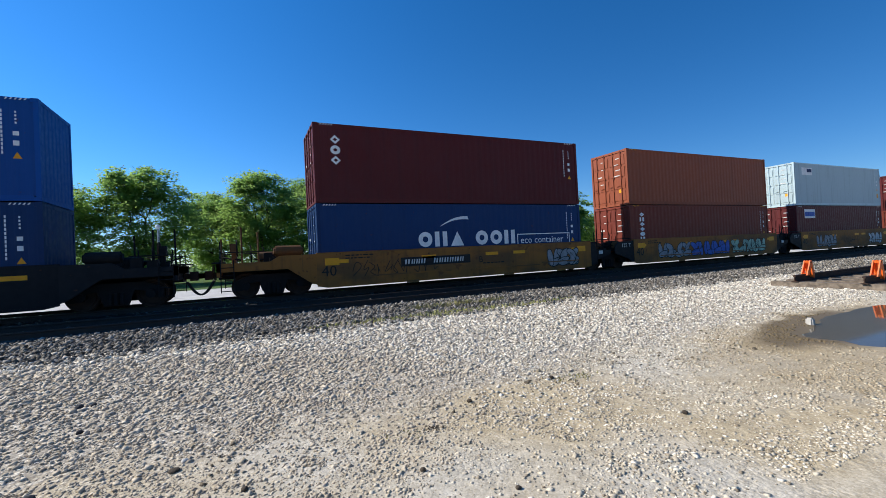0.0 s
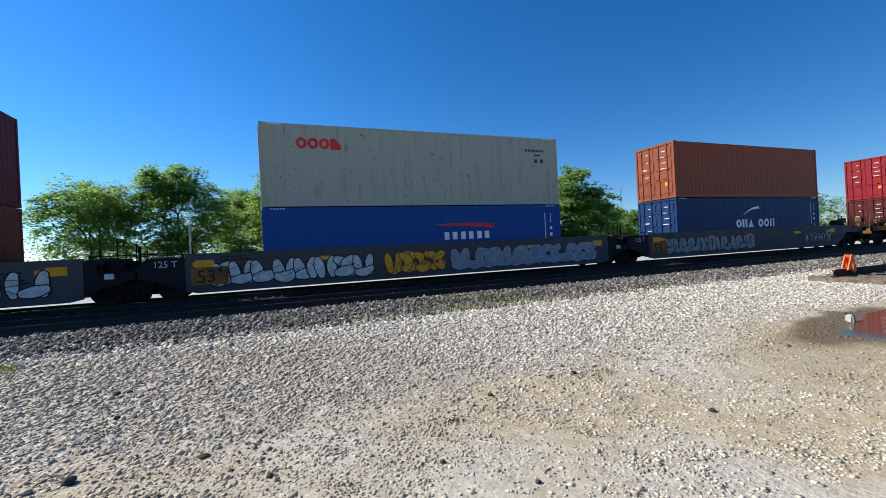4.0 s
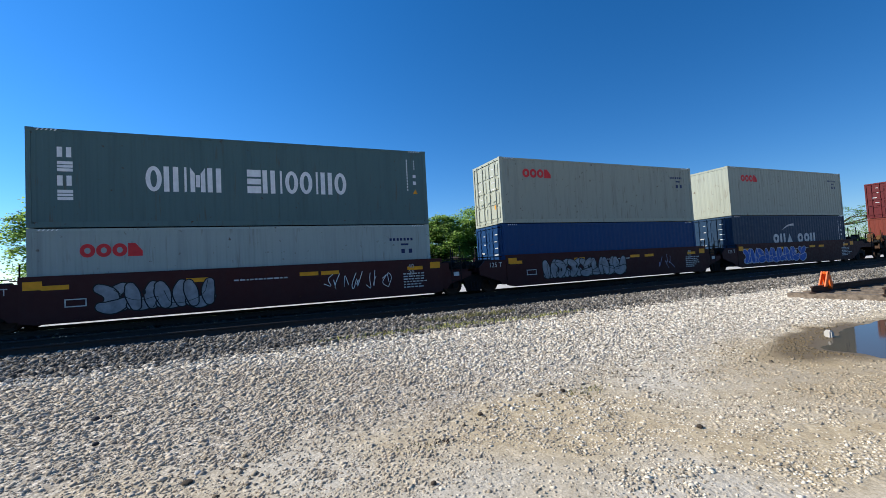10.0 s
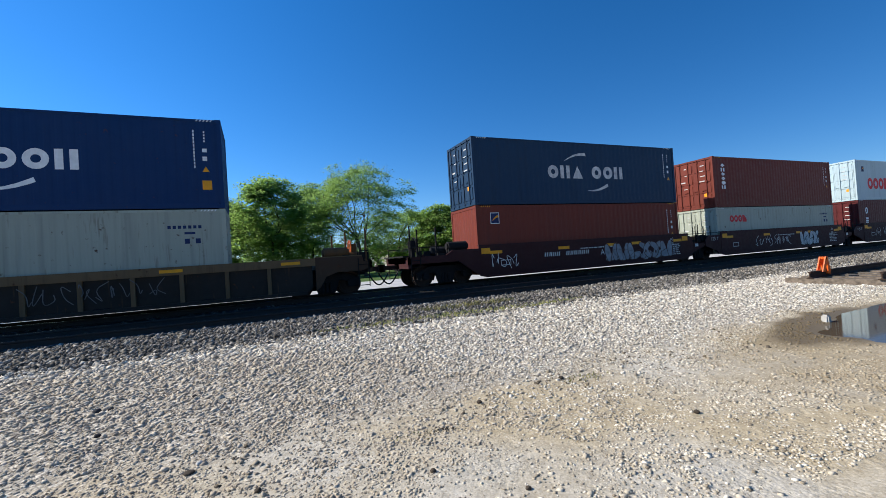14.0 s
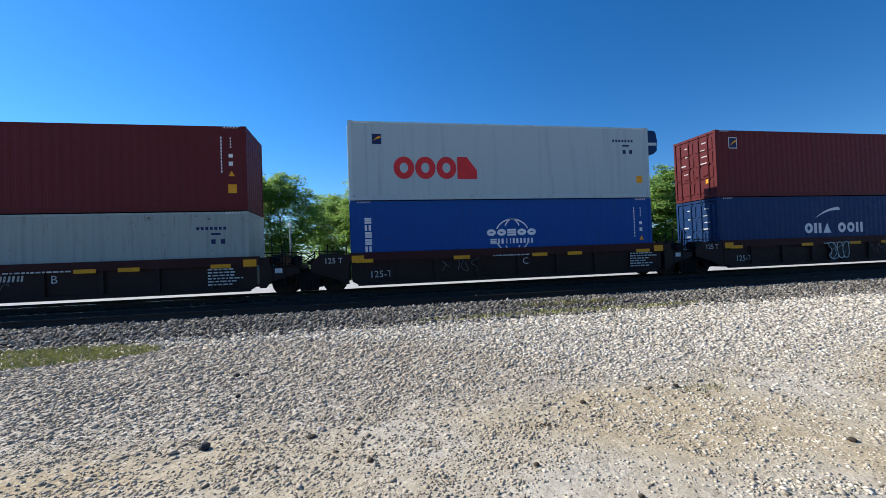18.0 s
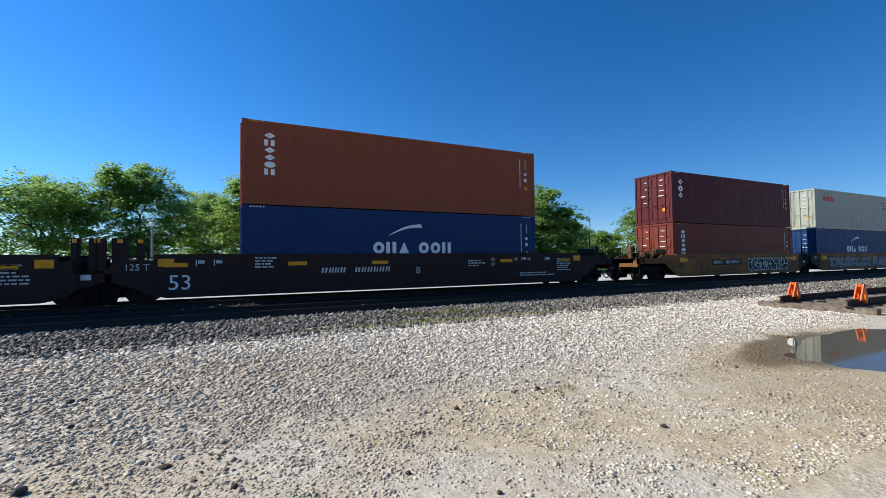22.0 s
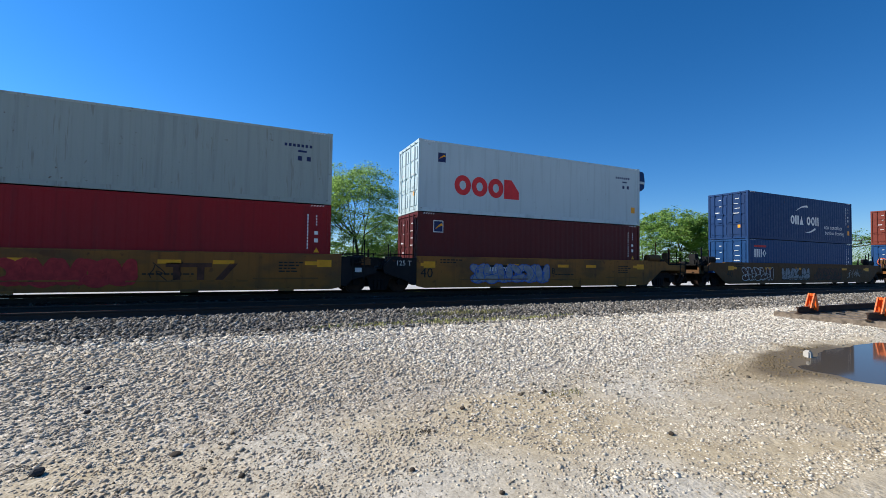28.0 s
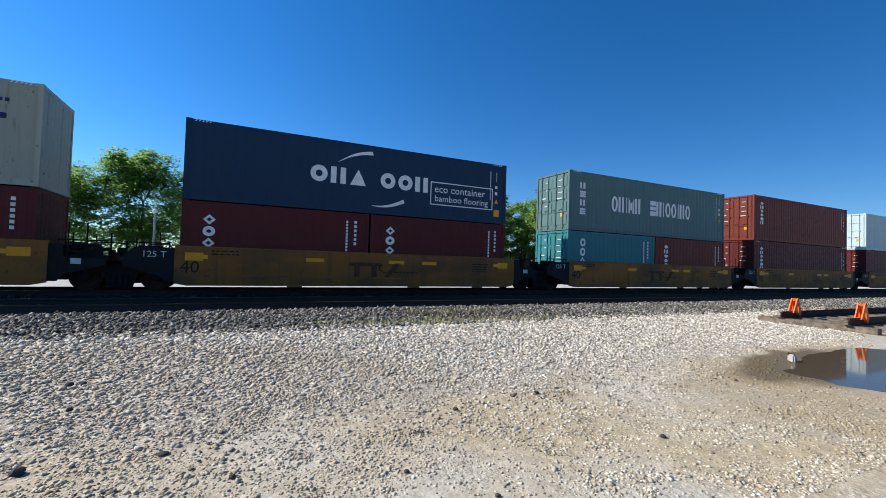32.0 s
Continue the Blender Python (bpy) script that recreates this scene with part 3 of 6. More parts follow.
def wheel_shape():
    bm = bmesh.new()
    rings = [(0.0, 0.05), (0.1, 0.05), (0.13, 0.02), (0.33, 0.015), (0.36, -0.02), (0.42, -0.02), (0.42, 0.1), (0.445, 0.11), (0.445, 0.135), (0.36, 0.14), (0.33, 0.08), (0.13, 0.1), (0.1, 0.12), (0.0, 0.12)]
    n = 28
    loops = [[bm.verts.new((r * math.cos(k * math.tau / n), y, r * math.sin(k * math.tau / n))) for k in range(n)] if r else [bm.verts.new((0, y, 0))] for r, y in rings]
    for a, b in zip(loops, loops[1:]):
        for k in range(n):
            f = [a[k % len(a)], a[(k + 1) % len(a)], b[(k + 1) % len(b)], b[k % len(b)]]
            f = [v for i, v in enumerate(f) if v not in f[:i]]
            if len(f) > 2:
                bm.faces.new(f)
    return bm


def truck_frame():
    bm = bmesh.new()
    prism(bm, ((-1.2, 0.30), (-0.98, 0.28), (-0.72, 0.52), (-0.45, 0.56), (-0.3, 0.12), (0.3, 0.12), (0.45, 0.56), (0.72, 0.52), (0.98, 0.28), (1.2, 0.30), (1.22, 0.58), (0.7, 0.80), (-0.7, 0.80), (-1.22, 0.58)), -0.06, 0.06)
    for x in (-0.87, 0.87):
        rod(bm, (x, -0.14, 0.42), (x, 0.02, 0.42), 0.13, 14)
    for x in (-0.15, 0.0, 0.15):
        rod(bm, (x, -0.07, 0.16), (x, -0.07, 0.5), 0.06, 10)
    return bm


def truck(root, x):
    t = part("truck", once("truck_bolster", lambda: box(bx(-0.22, 0.22, -1.0, 1.0, 0.42, 0.72), -0.5, 0.5, -0.3, 0.3, 0.72, 0.86)), steel, root, "dark cast-steel truck with two axles")
    t.matrix_local = pose(x, 0, 0)
    for side in (-1, 1):
        f = part("side_frame", once("side_frame", truck_frame), steel, t)
        f.matrix_local = pose(0, side * 1.0, 0, 0, 0, 0 if side < 0 else 180)
        for dx in (-0.87, 0.87):
            w = part("wheel", once("wheel", wheel_shape), rusty, t)
            w.matrix_local = pose(dx, side * 0.82, 0.42, 0, 0, 0 if side < 0 else 180)
    for dx in (-0.87, 0.87):
        part("axle", once(("axle", dx), lambda: rod(bmesh.new(), (dx, -0.8, 0.42), (dx, 0.8, 0.42), 0.08, 10)), rusty, t)


def face(bm, lift=0.003):
    """Marks laid on the near side face of a wagon."""
    for v in bm.verts:
        v.co.y = v.co.y - HALF - lift - 0.004
        v.co.z = zed(v.co.z)
    return bm


def blob(bm, cx, cz, rx, rz, rng, y, n=14, wob=0.22):
    flat(bm, [(cx + rx * math.cos(k * math.tau / n) * (1 + rng.uniform(-wob, wob)), cz + rz * math.sin(k * math.tau / n) * (1 + rng.uniform(-wob, wob) * 0.6)) for k in range(n)], y)


def sausage(bm, pts, radii, y):
    """A fat rounded stroke through points in the x-z plane."""
    left, right = [], []
    n = len(pts)
    for k, (x, z) in enumerate(pts):
        p, q = pts[max(0, k - 1)], pts[min(n - 1, k + 1)]
        dx, dz = q[0] - p[0], q[1] - p[1]
        r = math.hypot(dx, dz) or 1
        ox, oz = -dz / r * radii[k], dx / r * radii[k]
        left.append((x + ox, z + oz))
        right.append((x - ox, z - oz))
    for k in range(n - 1):
        flat(bm, (left[k], left[k + 1], right[k + 1], right[k]), y)
    for k in (0, n - 1):
        flat(bm, [(pts[k][0] + radii[k] * math.cos(u * math.tau / 12), pts[k][1] + radii[k] * math.sin(u * math.tau / 12)) for u in range(12)], y - 0.0001)


def scrawl(bm, x0, x1, z0, z1, rng, y, t=0.03, n=None):
    """Hand-drawn loops of a thin stroke."""
    n = n or max(3, int((x1 - x0) / 0.28))
    for k in range(n):
        x = x0 + (x1 - x0) * (k + 0.5) / n
        h, w = (z1 - z0) * rng.uniform(0.6, 1.0), (x1 - x0) / n
        z = z0 + (z1 - z0 - h) * rng.random()
        p = [(x + w * rng.uniform(-0.7, 0.7), z + h * q) for q in (0, 0.3, 0.65, 1.0)]
        rng.shuffle(p)
        for _ in range(2):
            p = [p[0]] + [(a[0] * (1 - u) + b[0] * u, a[1] * (1 - u) + b[1] * u) for a, b in zip(p, p[1:]) for u in (0.25, 0.75)] + [p[-1]]
        sausage(bm, p, [t / 2] * len(p), y)


def graffiti(root, x0, x1, z0, z1, fill, edge, seed, line=None):
    """Sprayed rounded shapes that overlap: dark rims, fat bent strokes, round eyes and loose lines, none of them letters."""
    rng = random.Random(seed)
    h = z1 - z0
    n = max(2, round((x1 - x0) / (h * 0.72)))
    rim, fat, ink = bmesh.new(), bmesh.new(), bmesh.new()
    w = (x1 - x0) / n
    for k in range(n):
        cx, cz = x0 + w * (k + 0.5), (z0 + z1) / 2
        t = rng.uniform(0.13, 0.17) * h
        y = -0.0018 * k
        swing = rng.choice((-1, 1))
        ends = [((-0.36, 0.36), (0.30 * swing, 0.1), (-0.2, -0.38)), ((0.36, 0.38), (-0.25 * swing, 0.05), (0.34, -0.36)), ((-0.32, -0.34), (0.05, -0.52 + 0.3 * rng.random()), (0.4, -0.2))]
        rng.shuffle(ends)
        for q, (a, m, b) in enumerate(ends[:rng.choice((2, 3, 3))]):
            pts = []
            for u in range(8):
                u /= 7
                f, g, e = (1 - u) ** 2, 2 * u * (1 - u), u * u
                pts.append((cx + w * 1.05 * (f * a[0] + g * m[0] + e * b[0]), cz + (h - 2 * t) * 1.1 * (f * a[1] + g * m[1] + e * b[1])))
            radii = [t * (0.85 + 0.35 * math.sin(u / 7 * math.pi)) for u in range(8)]
            sausage(rim, pts, [r + 0.035 for r in radii], y - 0.0004 * q)
            sausage(fat, pts, radii, y - 0.0004 * q - 0.0002)
        if rng.random() < 0.5:
            blob(ink, cx + w * rng.uniform(-0.2, 0.2), cz + h * rng.uniform(-0.15, 0.15), 0.05, 0.08, rng, -0.03, 10, 0.1)
    scrawl(ink, x0 + 0.1, x1 - 0.1, z0 + 0.1, z1 - 0.1, rng, -0.0305, 0.016, max(2, n // 2))
    part("graffiti", face(rim), edge, root, "dark rim of sprayed graffiti")
    part("graffiti", face(fat), fill, root, "fat sprayed graffiti strokes")
    part("graffiti", face(ink), line or edge, root, "thin sprayed strokes")


def tag(root, x0, x1, z0, z1, mat, seed, t=0.024):
    bm = bmesh.new()
    scrawl(bm, x0, x1, z0, z1, random.Random(seed), 0.0, t)
    part("graffiti", face(bm), mat, root, "thin scrawled graffiti")


def railing(root, x0, x1, z, posts, tall, seed):
    rng = random.Random(seed)
    for k in range(posts):
        x = x0 + (x1 - x0) * k / max(1, posts - 1)
        h = tall * rng.choice((0.55, 0.8, 1.0))
        part("stanchion", once(("stanchion", round(h, 2)), lambda: rod(bmesh.new(), (0, 0, 0), (0, 0, h), 0.022, 6)), steel, root).matrix_local = pose(x, -HALF + rng.choice((0.1, 0.5, 1.4, 2.4)), zed(z))
    for y in (-HALF + 0.1, HALF - 0.1):
        part("handrail", rod(bmesh.new(), (x0, y, zed(z) + tall * 0.5), (x1, y, zed(z) + tall * 0.5), 0.018, 6), steel, root)


def gear(root, x, z, seed, warm):
    """Brake gear on an end deck: a drum, pipes, a wheel, clamps."""
    rng = random.Random(seed)
    part("brake_cylinder", rod(rod(bmesh.new(), (x - 0.35, -0.75, zed(z) + 0.2), (x + 0.3, -0.75, zed(z) + 0.2), 0.17, 14), (x + 0.3, -0.75, zed(z) + 0.2), (x + 0.55, -0.75, zed(z) + 0.2), 0.05, 8), warm, root)
    bm = bmesh.new()
    for k in range(7):
        a = Vector((x + rng.uniform(-1.0, 1.0), -HALF + rng.uniform(0.15, 0.9), zed(z) + rng.uniform(0.02, 0.15)))
        b = a + Vector((rng.uniform(-0.7, 0.7), rng.uniform(-0.05, 0.4), rng.uniform(0.0, 0.28)))
        rod(bm, a, b, rng.uniform(0.014, 0.03), 6)
    part("pipework", bm, steel, root)
    bm = bmesh.new()
    for k in range(5):
        a = (x + rng.uniform(-0.9, 0.9), -HALF + rng.uniform(0.1, 1.0), zed(z))
        box(bm, a[0], a[0] + rng.uniform(0.12, 0.4), a[1], a[1] + 0.3, a[2], a[2] + rng.uniform(0.1, 0.34))
    part("brake_valve", bm, steel, root)


def hand_brake(root, x, z, hue):
    bm = bmesh.new()
    n = 18
    for k in range(n):
        a, b = k * math.tau / n, (k + 1) * math.tau / n
        rod(bm, (x, -0.55 + 0.28 * math.cos(a), zed(z) + 0.28 * math.sin(a)), (x, -0.55 + 0.28 * math.cos(b), zed(z) + 0.28 * math.sin(b)), 0.025, 5)
    for k in range(4):
        a = k * math.tau / 4
        rod(bm, (x, -0.55, zed(z)), (x, -0.55 + 0.28 * math.cos(a), zed(z) + 0.28 * math.sin(a)), 0.015, 5)
    part("hand_brake", bm, hue, root, "round hand-brake wheel")


def coupler(root, x, way):
    bm = bx(min(x, x + way * 0.75), max(x, x + way * 0.75), -0.08, 0.08, zed(0.98), zed(1.16))
    box(bm, min(x + way * 0.62, x + way * 0.86), max(x + way * 0.62, x + way * 0.86), -0.19, 0.16, zed(0.92), zed(1.22))
    part("coupler", bm, rusty, root, "rusty knuckle coupler")
    bm = tube(bmesh.new(), [(x + way * (0.1 + 0.08 * k), -0.45, zed(0.9 - 0.45 * math.sin(k * 0.1 * math.pi))) for k in range(11)], 0.028)
    part("air_hose", bm, blackmark, root)


def end_deck(root, x0, x1, hue, seed, z=1.42, warm=None, level=False):
    """The deck over a truck at a coupler end; x0 at the well, x1 at the end."""
    way = 1 if x1 > x0 else -1
    lo, hi = min(x0, x1), max(x0, x1)
    part("end_deck", bx(lo, hi, -1.2, 1.2, zed(z - 0.22), zed(z)), hue, root)
    part("draft_sill", bx(lo, hi, -0.3, 0.3, zed(0.9), zed(z - 0.22)), steel, root)
    e = x1 - way * 0.14
    part("end_sill", bx(min(e, x1), max(e, x1), -HALF, HALF, zed(1.0), zed(z + 0.02)), hue, root)
    for side in (-1, 1):
        y = side * HALF
        if level:
            outline = [(x0, zed(TOP)), (x1 - way * 0.35, zed(TOP)), (x1 - way * 0.3, zed(z)), (x1, zed(z)), (x1, zed(z - 0.24)), (x1 - way * 0.4, zed(1.08)), (x0 + way * 0.75, zed(1.08)), (x0 + way * 0.35, zed(0.95)), (x0 + way * 0.15, zed(0.6)), (x0, zed(0.5))]
            part("side_plate", prism(bmesh.new(), outline, min(y, y - side * 0.05), max(y, y - side * 0.05)), hue, root)
            part("top_cap", bx(min(x0, x1 - way * 0.35), max(x0, x1 - way * 0.35), min(y, y - side * 0.16), max(y, y - side * 0.16), zed(TOP), zed(TOP) + 0.03), WAGON["tan"], root)
        else:
            part("side_plate", prism(bmesh.new(), [(x0, zed(TOP)), (x0 + way * 1.2, zed(TOP)), (x0 + way * 1.5, zed(z + 0.02)), (x1, zed(z + 0.02)), (x1, zed(z - 0.26)), (x0 + way * 0.95, zed(z - 0.26)), (x0 + way * 0.25, zed(0.66)), (x0, zed(0.54))], min(y, y - side * 0.05), max(y, y - side * 0.05)), hue, root)
        bm = bmesh.new()
        for k in range(4):
            rod(bm, (x1 - way * 0.5, side * (HALF + 0.03), zed(0.55 + 0.25 * k)), (x1 - way * 0.12, side * (HALF + 0.03), zed(0.55 + 0.25 * k)), 0.014, 6)
        for q in (0.5, 0.12):
            rod(bm, (x1 - way * q, side * (HALF + 0.03), zed(0.5)), (x1 - way * q, side * (HALF + 0.03), zed(1.95 if q < 0.3 else 1.55)), 0.016, 6)
        part("ladder", bm, steel, root)
    railing(root, x0 + way * 1.6, x1 - way * 0.1, z, 4, 0.75, seed)
    gear(root, x0 + way * 1.5, z, seed + 5, warm or steel)
    rng = random.Random(seed * 3 + 1)
    tank = x0 + way * rng.uniform(0.75, 1.0)
    part("air_reservoir", once(("air_reservoir", rng.randrange(3)), lambda: rod(rod(rod(bmesh.new(), (-0.42, 0, 0), (0.42, 0, 0), 0.19, 16), (-0.48, 0, 0), (-0.42, 0, 0), 0.13, 12), (0.42, 0, 0), (0.48, 0, 0), 0.13, 12)), warm or steel, root, "round air reservoir").matrix_local = pose(tank, -HALF + 0.45, zed(TOP) + 0.16)
    for q in (0.16, 0.75, 1.25):
        tall = rng.uniform(0.8, 1.25)
        part("tall_post", once(("tall_post", round(tall, 1)), lambda: rod(bmesh.new(), (0, 0, 0), (0, 0, tall), 0.03, 6)), warm or steel, root).matrix_local = pose(x1 - way * q, -HALF + rng.choice((0.12, 0.5, 0.9)), zed(z))
    part("crossover_platform", once("crossover_platform", lambda: bx(-0.16, 0.16, -1.3, 1.3, 0.0, 0.05)), steel, root).matrix_local = pose(x1 - way * 0.02, 0, zed(z) + 0.03)
    part("brake_stand", once("brake_stand", lambda: box(bx(-0.07, 0.07, -0.09, 0.09, 0.0, 0.62), -0.11, 0.11, -0.17, 0.17, 0.36, 0.68)), warm or steel, root, "worn housing of the hand brake").matrix_local = pose(x1 - way * 0.5, -0.62, zed(z))
    coupler(root, x1, way)


def joint_end(root, x0, way, hue, seed, text, reach=1.35):
    """The dark end casting where two wells share a truck."""
    x1 = x0 + way * reach
    lo, hi = min(x0, x1), max(x0, x1)
    for side in (-1, 1):
        y = side * (HALF - 0.02)
        if way < 0:
            outline = [(x0, zed(TOP - 0.05)), (x0 - reach * 0.78, zed(TOP - 0.05)), (x1, zed(1.3)), (x1, zed(1.0)), (x0 - 0.35, zed(0.68)), (x0 - 0.2, zed(0.53)), (x0, zed(0.53))]
        else:
            outline = [(x0, zed(TOP - 0.05)), (x0 + 0.3, zed(TOP - 0.05)), (x0 + 0.34, zed(1.22)), (x1, zed(1.18)), (x1, zed(1.0)), (x0 + 0.35, zed(0.72)), (x0 + 0.2, zed(0.53)), (x0, zed(0.53))]
        part("end_plate", prism(bmesh.new(), outline, min(y, y - side * 0.06), max(y, y - side * 0.06)), hue, root)
    rng = random.Random(seed * 5 + 2)
    if way > 0:
        def ladder():
            bm = bmesh.new()
            for k in range(4):
                rod(bm, (0, 0, 0.1 + 0.26 * k), (0.42, 0, 0.1 + 0.26 * k), 0.016, 6)
            for u in (0, 0.42):
                rod(bm, (u, 0, 0), (u, 0, 1.45), 0.02, 6)
            return bm

        part("ladder", once("joint_ladder", ladder), steel, root).matrix_local = pose(x0 + 0.42, -HALF + 0.03, zed(0.75))
        part("stencil_plate", once("stencil_plate", lambda: bx(0, 0.24, -0.008, 0.0, 0, 0.16)), pale_m, root, "pale stencil plate").matrix_local = pose(x0 + 0.5, -HALF - 0.001, zed(1.02))
    part("lever", once(("lever", way), lambda: rod(rod(bmesh.new(), (0, 0, 0), (way * 0.5, -0.05, 0.22), 0.02, 6), (way * 0.5, -0.05, 0.22), (way * 0.52, -0.05, 0.55), 0.02, 6)), rusty, root, "bent rusty lever").matrix_local = pose(x0 + way * 0.5, -HALF + 0.25, zed(1.3))
    part("valve_box", once("valve_box", lambda: box(bx(-0.16, 0.16, -0.1, 0.1, 0, 0.24), -0.08, 0.08, -0.12, 0.12, 0.24, 0.3)), rng.choice((WAGON["dull"], WAGON["rusted"], steel)), root, "worn valve box").matrix_local = pose(x0 + way * rng.uniform(0.6, 1.0), -HALF + 0.3, zed(1.28))
    part("end_deck", bx(lo, hi, -1.15, 1.15, zed(1.12), zed(1.28)), hue, root)
    railing(root, x0 + way * 0.15, x1, 1.28, 3, 0.85, seed)
    gear(root, x0 + way * 0.7, 1.26, seed + 3, steel)
    if text:
        part("lettering", face(letters("125 T", 0.27, min(x0, x1) + 0.45, TOP - 0.34), -0.017), pale_m, root)


def small_print(bm, x, z, rng, rows=4, w=0.9):
    for k in range(rows):
        u = x
        while u < x + w * rng.uniform(0.6, 1.0):
            q = rng.uniform(0.06, 0.2)
            bar(bm, u, z - k * 0.1, q, 0.045)
            u += q + 0.04


def wagon(s, livery, left, right, a, b, seed, letter="", plate=False, logo=False, sprays=()):
    """A well wagon; its origin is at rail height below the near-left corner of its containers. a, b: where its side sills begin and end."""
    hue = {"gold": "yellow", "dark": "dull", "oxide": "oxide", "chord": "umber", "plum": "umber", "rib": "web", "spray": "haze", "old": "black"}[livery]
    hue = WAGON[hue]
    root = new("well_wagon")
    root.location = (s, MID_Y, RAIL_Z)
    rng = random.Random(seed)
    z0, z1 = (0.435, TOP) if livery in ("gold", "dark", "spray", "old") else (0.435, 1.72) if livery in ("oxide", "plum") else (0.42, TOP) if livery == "rib" else (0.485, TOP)
    tall = zed(z1)
    for side in (-1, 1):
        y = side * HALF
        lo, hi = min(y, y - side * 0.05), max(y, y - side * 0.05)
        if livery in ("rib", "chord"):
            chord = 0.26 if livery == "rib" else 0.3
            part("top_chord", bx(a, b, min(y, y - side * 0.16), max(y, y - side * 0.16), tall - chord, tall), WAGON["tan"] if livery == "rib" else WAGON["oxide"], root, "long box-section top chord")
            q = 0.1 * side
            part("side_web", prism(bmesh.new(), [(a + 0.1, tall - chord), (b - 0.1, tall - chord), (b - 0.1, zed(0.6)), (b - 0.3, zed(z0)), (a + 0.3, zed(z0)), (a + 0.1, zed(0.6))], min(y - q, y - q - side * 0.03), max(y - q, y - q - side * 0.03)), hue, root)
            n = int((b - a - 3) / (1.17 if livery == "rib" else 1.5))
            for k in range(n + 1):
                x = a + 1.5 + (b - a - 3) * k / n
                part("side_post", once(("side_post", livery, side), lambda: bx(-0.06, 0.06, min(y - side * 0.02, y - side * 0.1), max(y - side * 0.02, y - side * 0.1), zed(z0), tall - chord)), WAGON["tan"] if livery == "rib" else hue, root).matrix_local = pose(x, 0, 0)
            part("bottom_chord", bx(a + 0.3, b - 0.3, min(y, y - side * 0.14), max(y, y - side * 0.14), zed(z0 - 0.04), zed(z0 + 0.08)), hue, root)
        else:
            part("side_sheet", prism(bmesh.new(), [(a, tall), (b, tall), (b, zed(z0 + 0.05)), (b - 0.35, zed(z0 - 0.02)), (a + 0.35, zed(z0 - 0.02)), (a, zed(z0 + 0.05))], lo, hi), hue, root)
            part("top_flange", bx(a, b, min(y, y - side * 0.14), max(y, y - side * 0.14), tall, tall + 0.04), hue, root)
            q = side * 0.02
            if livery in ("gold", "dark"):
                for x0, x1, z in ((a + 1.9, a + 5.2, 0.72), (a + 6.3, a + 9.6, 0.70), (b - 2.9, b - 0.8, 0.78)):
                    part("stiffener", bx(x0, x1, min(y, y + q), max(y, y + q), zed(z), zed(z) + 0.045), hue, root)
                    part("stiffener", once(("lug", side), lambda: bx(-0.25, 0.25, min(y, y + q), max(y, y + q), zed(z0 - 0.06), zed(z0 + 0.03))), hue, root).matrix_local = pose((x0 + x1) / 2, 0, 0)
            else:
                part("stiffener", bx(a + 0.4, b - 0.4, min(y, y + q), max(y, y + q), zed(z0), zed(z0) + 0.06), hue, root)
    for k in range(5):
        x = 0.6 + (LONG - 1.2) * k / 4
        part("cross_member", once("cross_member", lambda: bx(-0.2, 0.2, -HALF + 0.05, HALF - 0.05, zed(0.48), zed(0.533))), steel, root).matrix_local = pose(x, 0, 0)
    for kind, x, way in ((left, a, -1), (right, b, 1)):
        if kind[0] == "coupled":
            end_deck(root, x, kind[2], WAGON["rusted"] if livery == "rib" else hue, seed + way, 1.42, WAGON["dull"] if livery in ("gold", "rib") else steel, livery == "rib" and b - a > 15)
            if way < 0 or livery in ("rib", "old", "chord"):
                hand_brake(root, kind[2] - way * 0.6, 1.95, WAGON["rusted"] if livery in ("old", "chord") else plain_orange if rng.random() < 0.35 else steel)
        else:
            joint_end(root, x, way, WAGON["black"] if livery in ("gold", "dark", "spray") else hue, seed + way, way < 0, kind[2])
        if livery == "plum" and kind[0] != "coupled":
            for u, w in ((0.35, 0.1), (0.85, 0.2)):
                post = part("guide_post", once(("guide_post", w), lambda: bx(-w, w, -0.06, 0.06, 0, 0.95)), hue, root, "dark upright guide post")
                post.matrix_local = pose(x + way * u, -HALF + 0.14, zed(1.28))
                part("post_cap", once(("post_cap", w), lambda: bx(-0.07, 0.07, -0.068, 0.068, 0.82, 0.93)), yellowmark, post, "yellow reflector on the post")
        if kind[1] is not None:
            truck(root, kind[1])
    # reflectors and stencils on the near side
    for x in (a + 0.75, a + 4.2, a + 7.4, b - 0.9, b - 4.0):
        bm = bmesh.new()
        bar(bm, x - 0.35 + rng.uniform(-0.3, 0.3), z1 - 0.36 - (0.0 if livery != "rib" else -0.18), 0.62, 0.1 if livery == "rib" else 0.13)
        part("reflector", face(bm), yellowmark, root, "yellow reflector sticker")
    for x in (a + 0.1, b - 0.5) if livery in ("oxide", "plum", "chord") else ():
        bm = bmesh.new()
        bar(bm, x, z1 - 0.34, 0.42, 0.24)
        part("reflector", face(bm, 0.005), yellowmark, root, "square yellow reflector")
    if livery in ("gold", "dark", "spray"):
        for x in (a + 0.28, b - 0.85):
            bm = bmesh.new()
            bar(bm, x, z1 - 0.42, 0.5, 0.25)
            part("reflector", face(bm, 0.006), yellowmark, root, "square yellow reflector")
        bm = bmesh.new()
        small_print(bm, b - 2.1, 1.32, rng, 4, 0.8)
        small_print(bm, a + 1.0, 1.5, rng, 2, 0.9)
        small_print(bm, 6.6, 0.92, rng, 1, 1.6)
        part("stencil", face(bm, 0.002), blackmark, root)
    pale = pale_m if livery != "gold" else blackmark
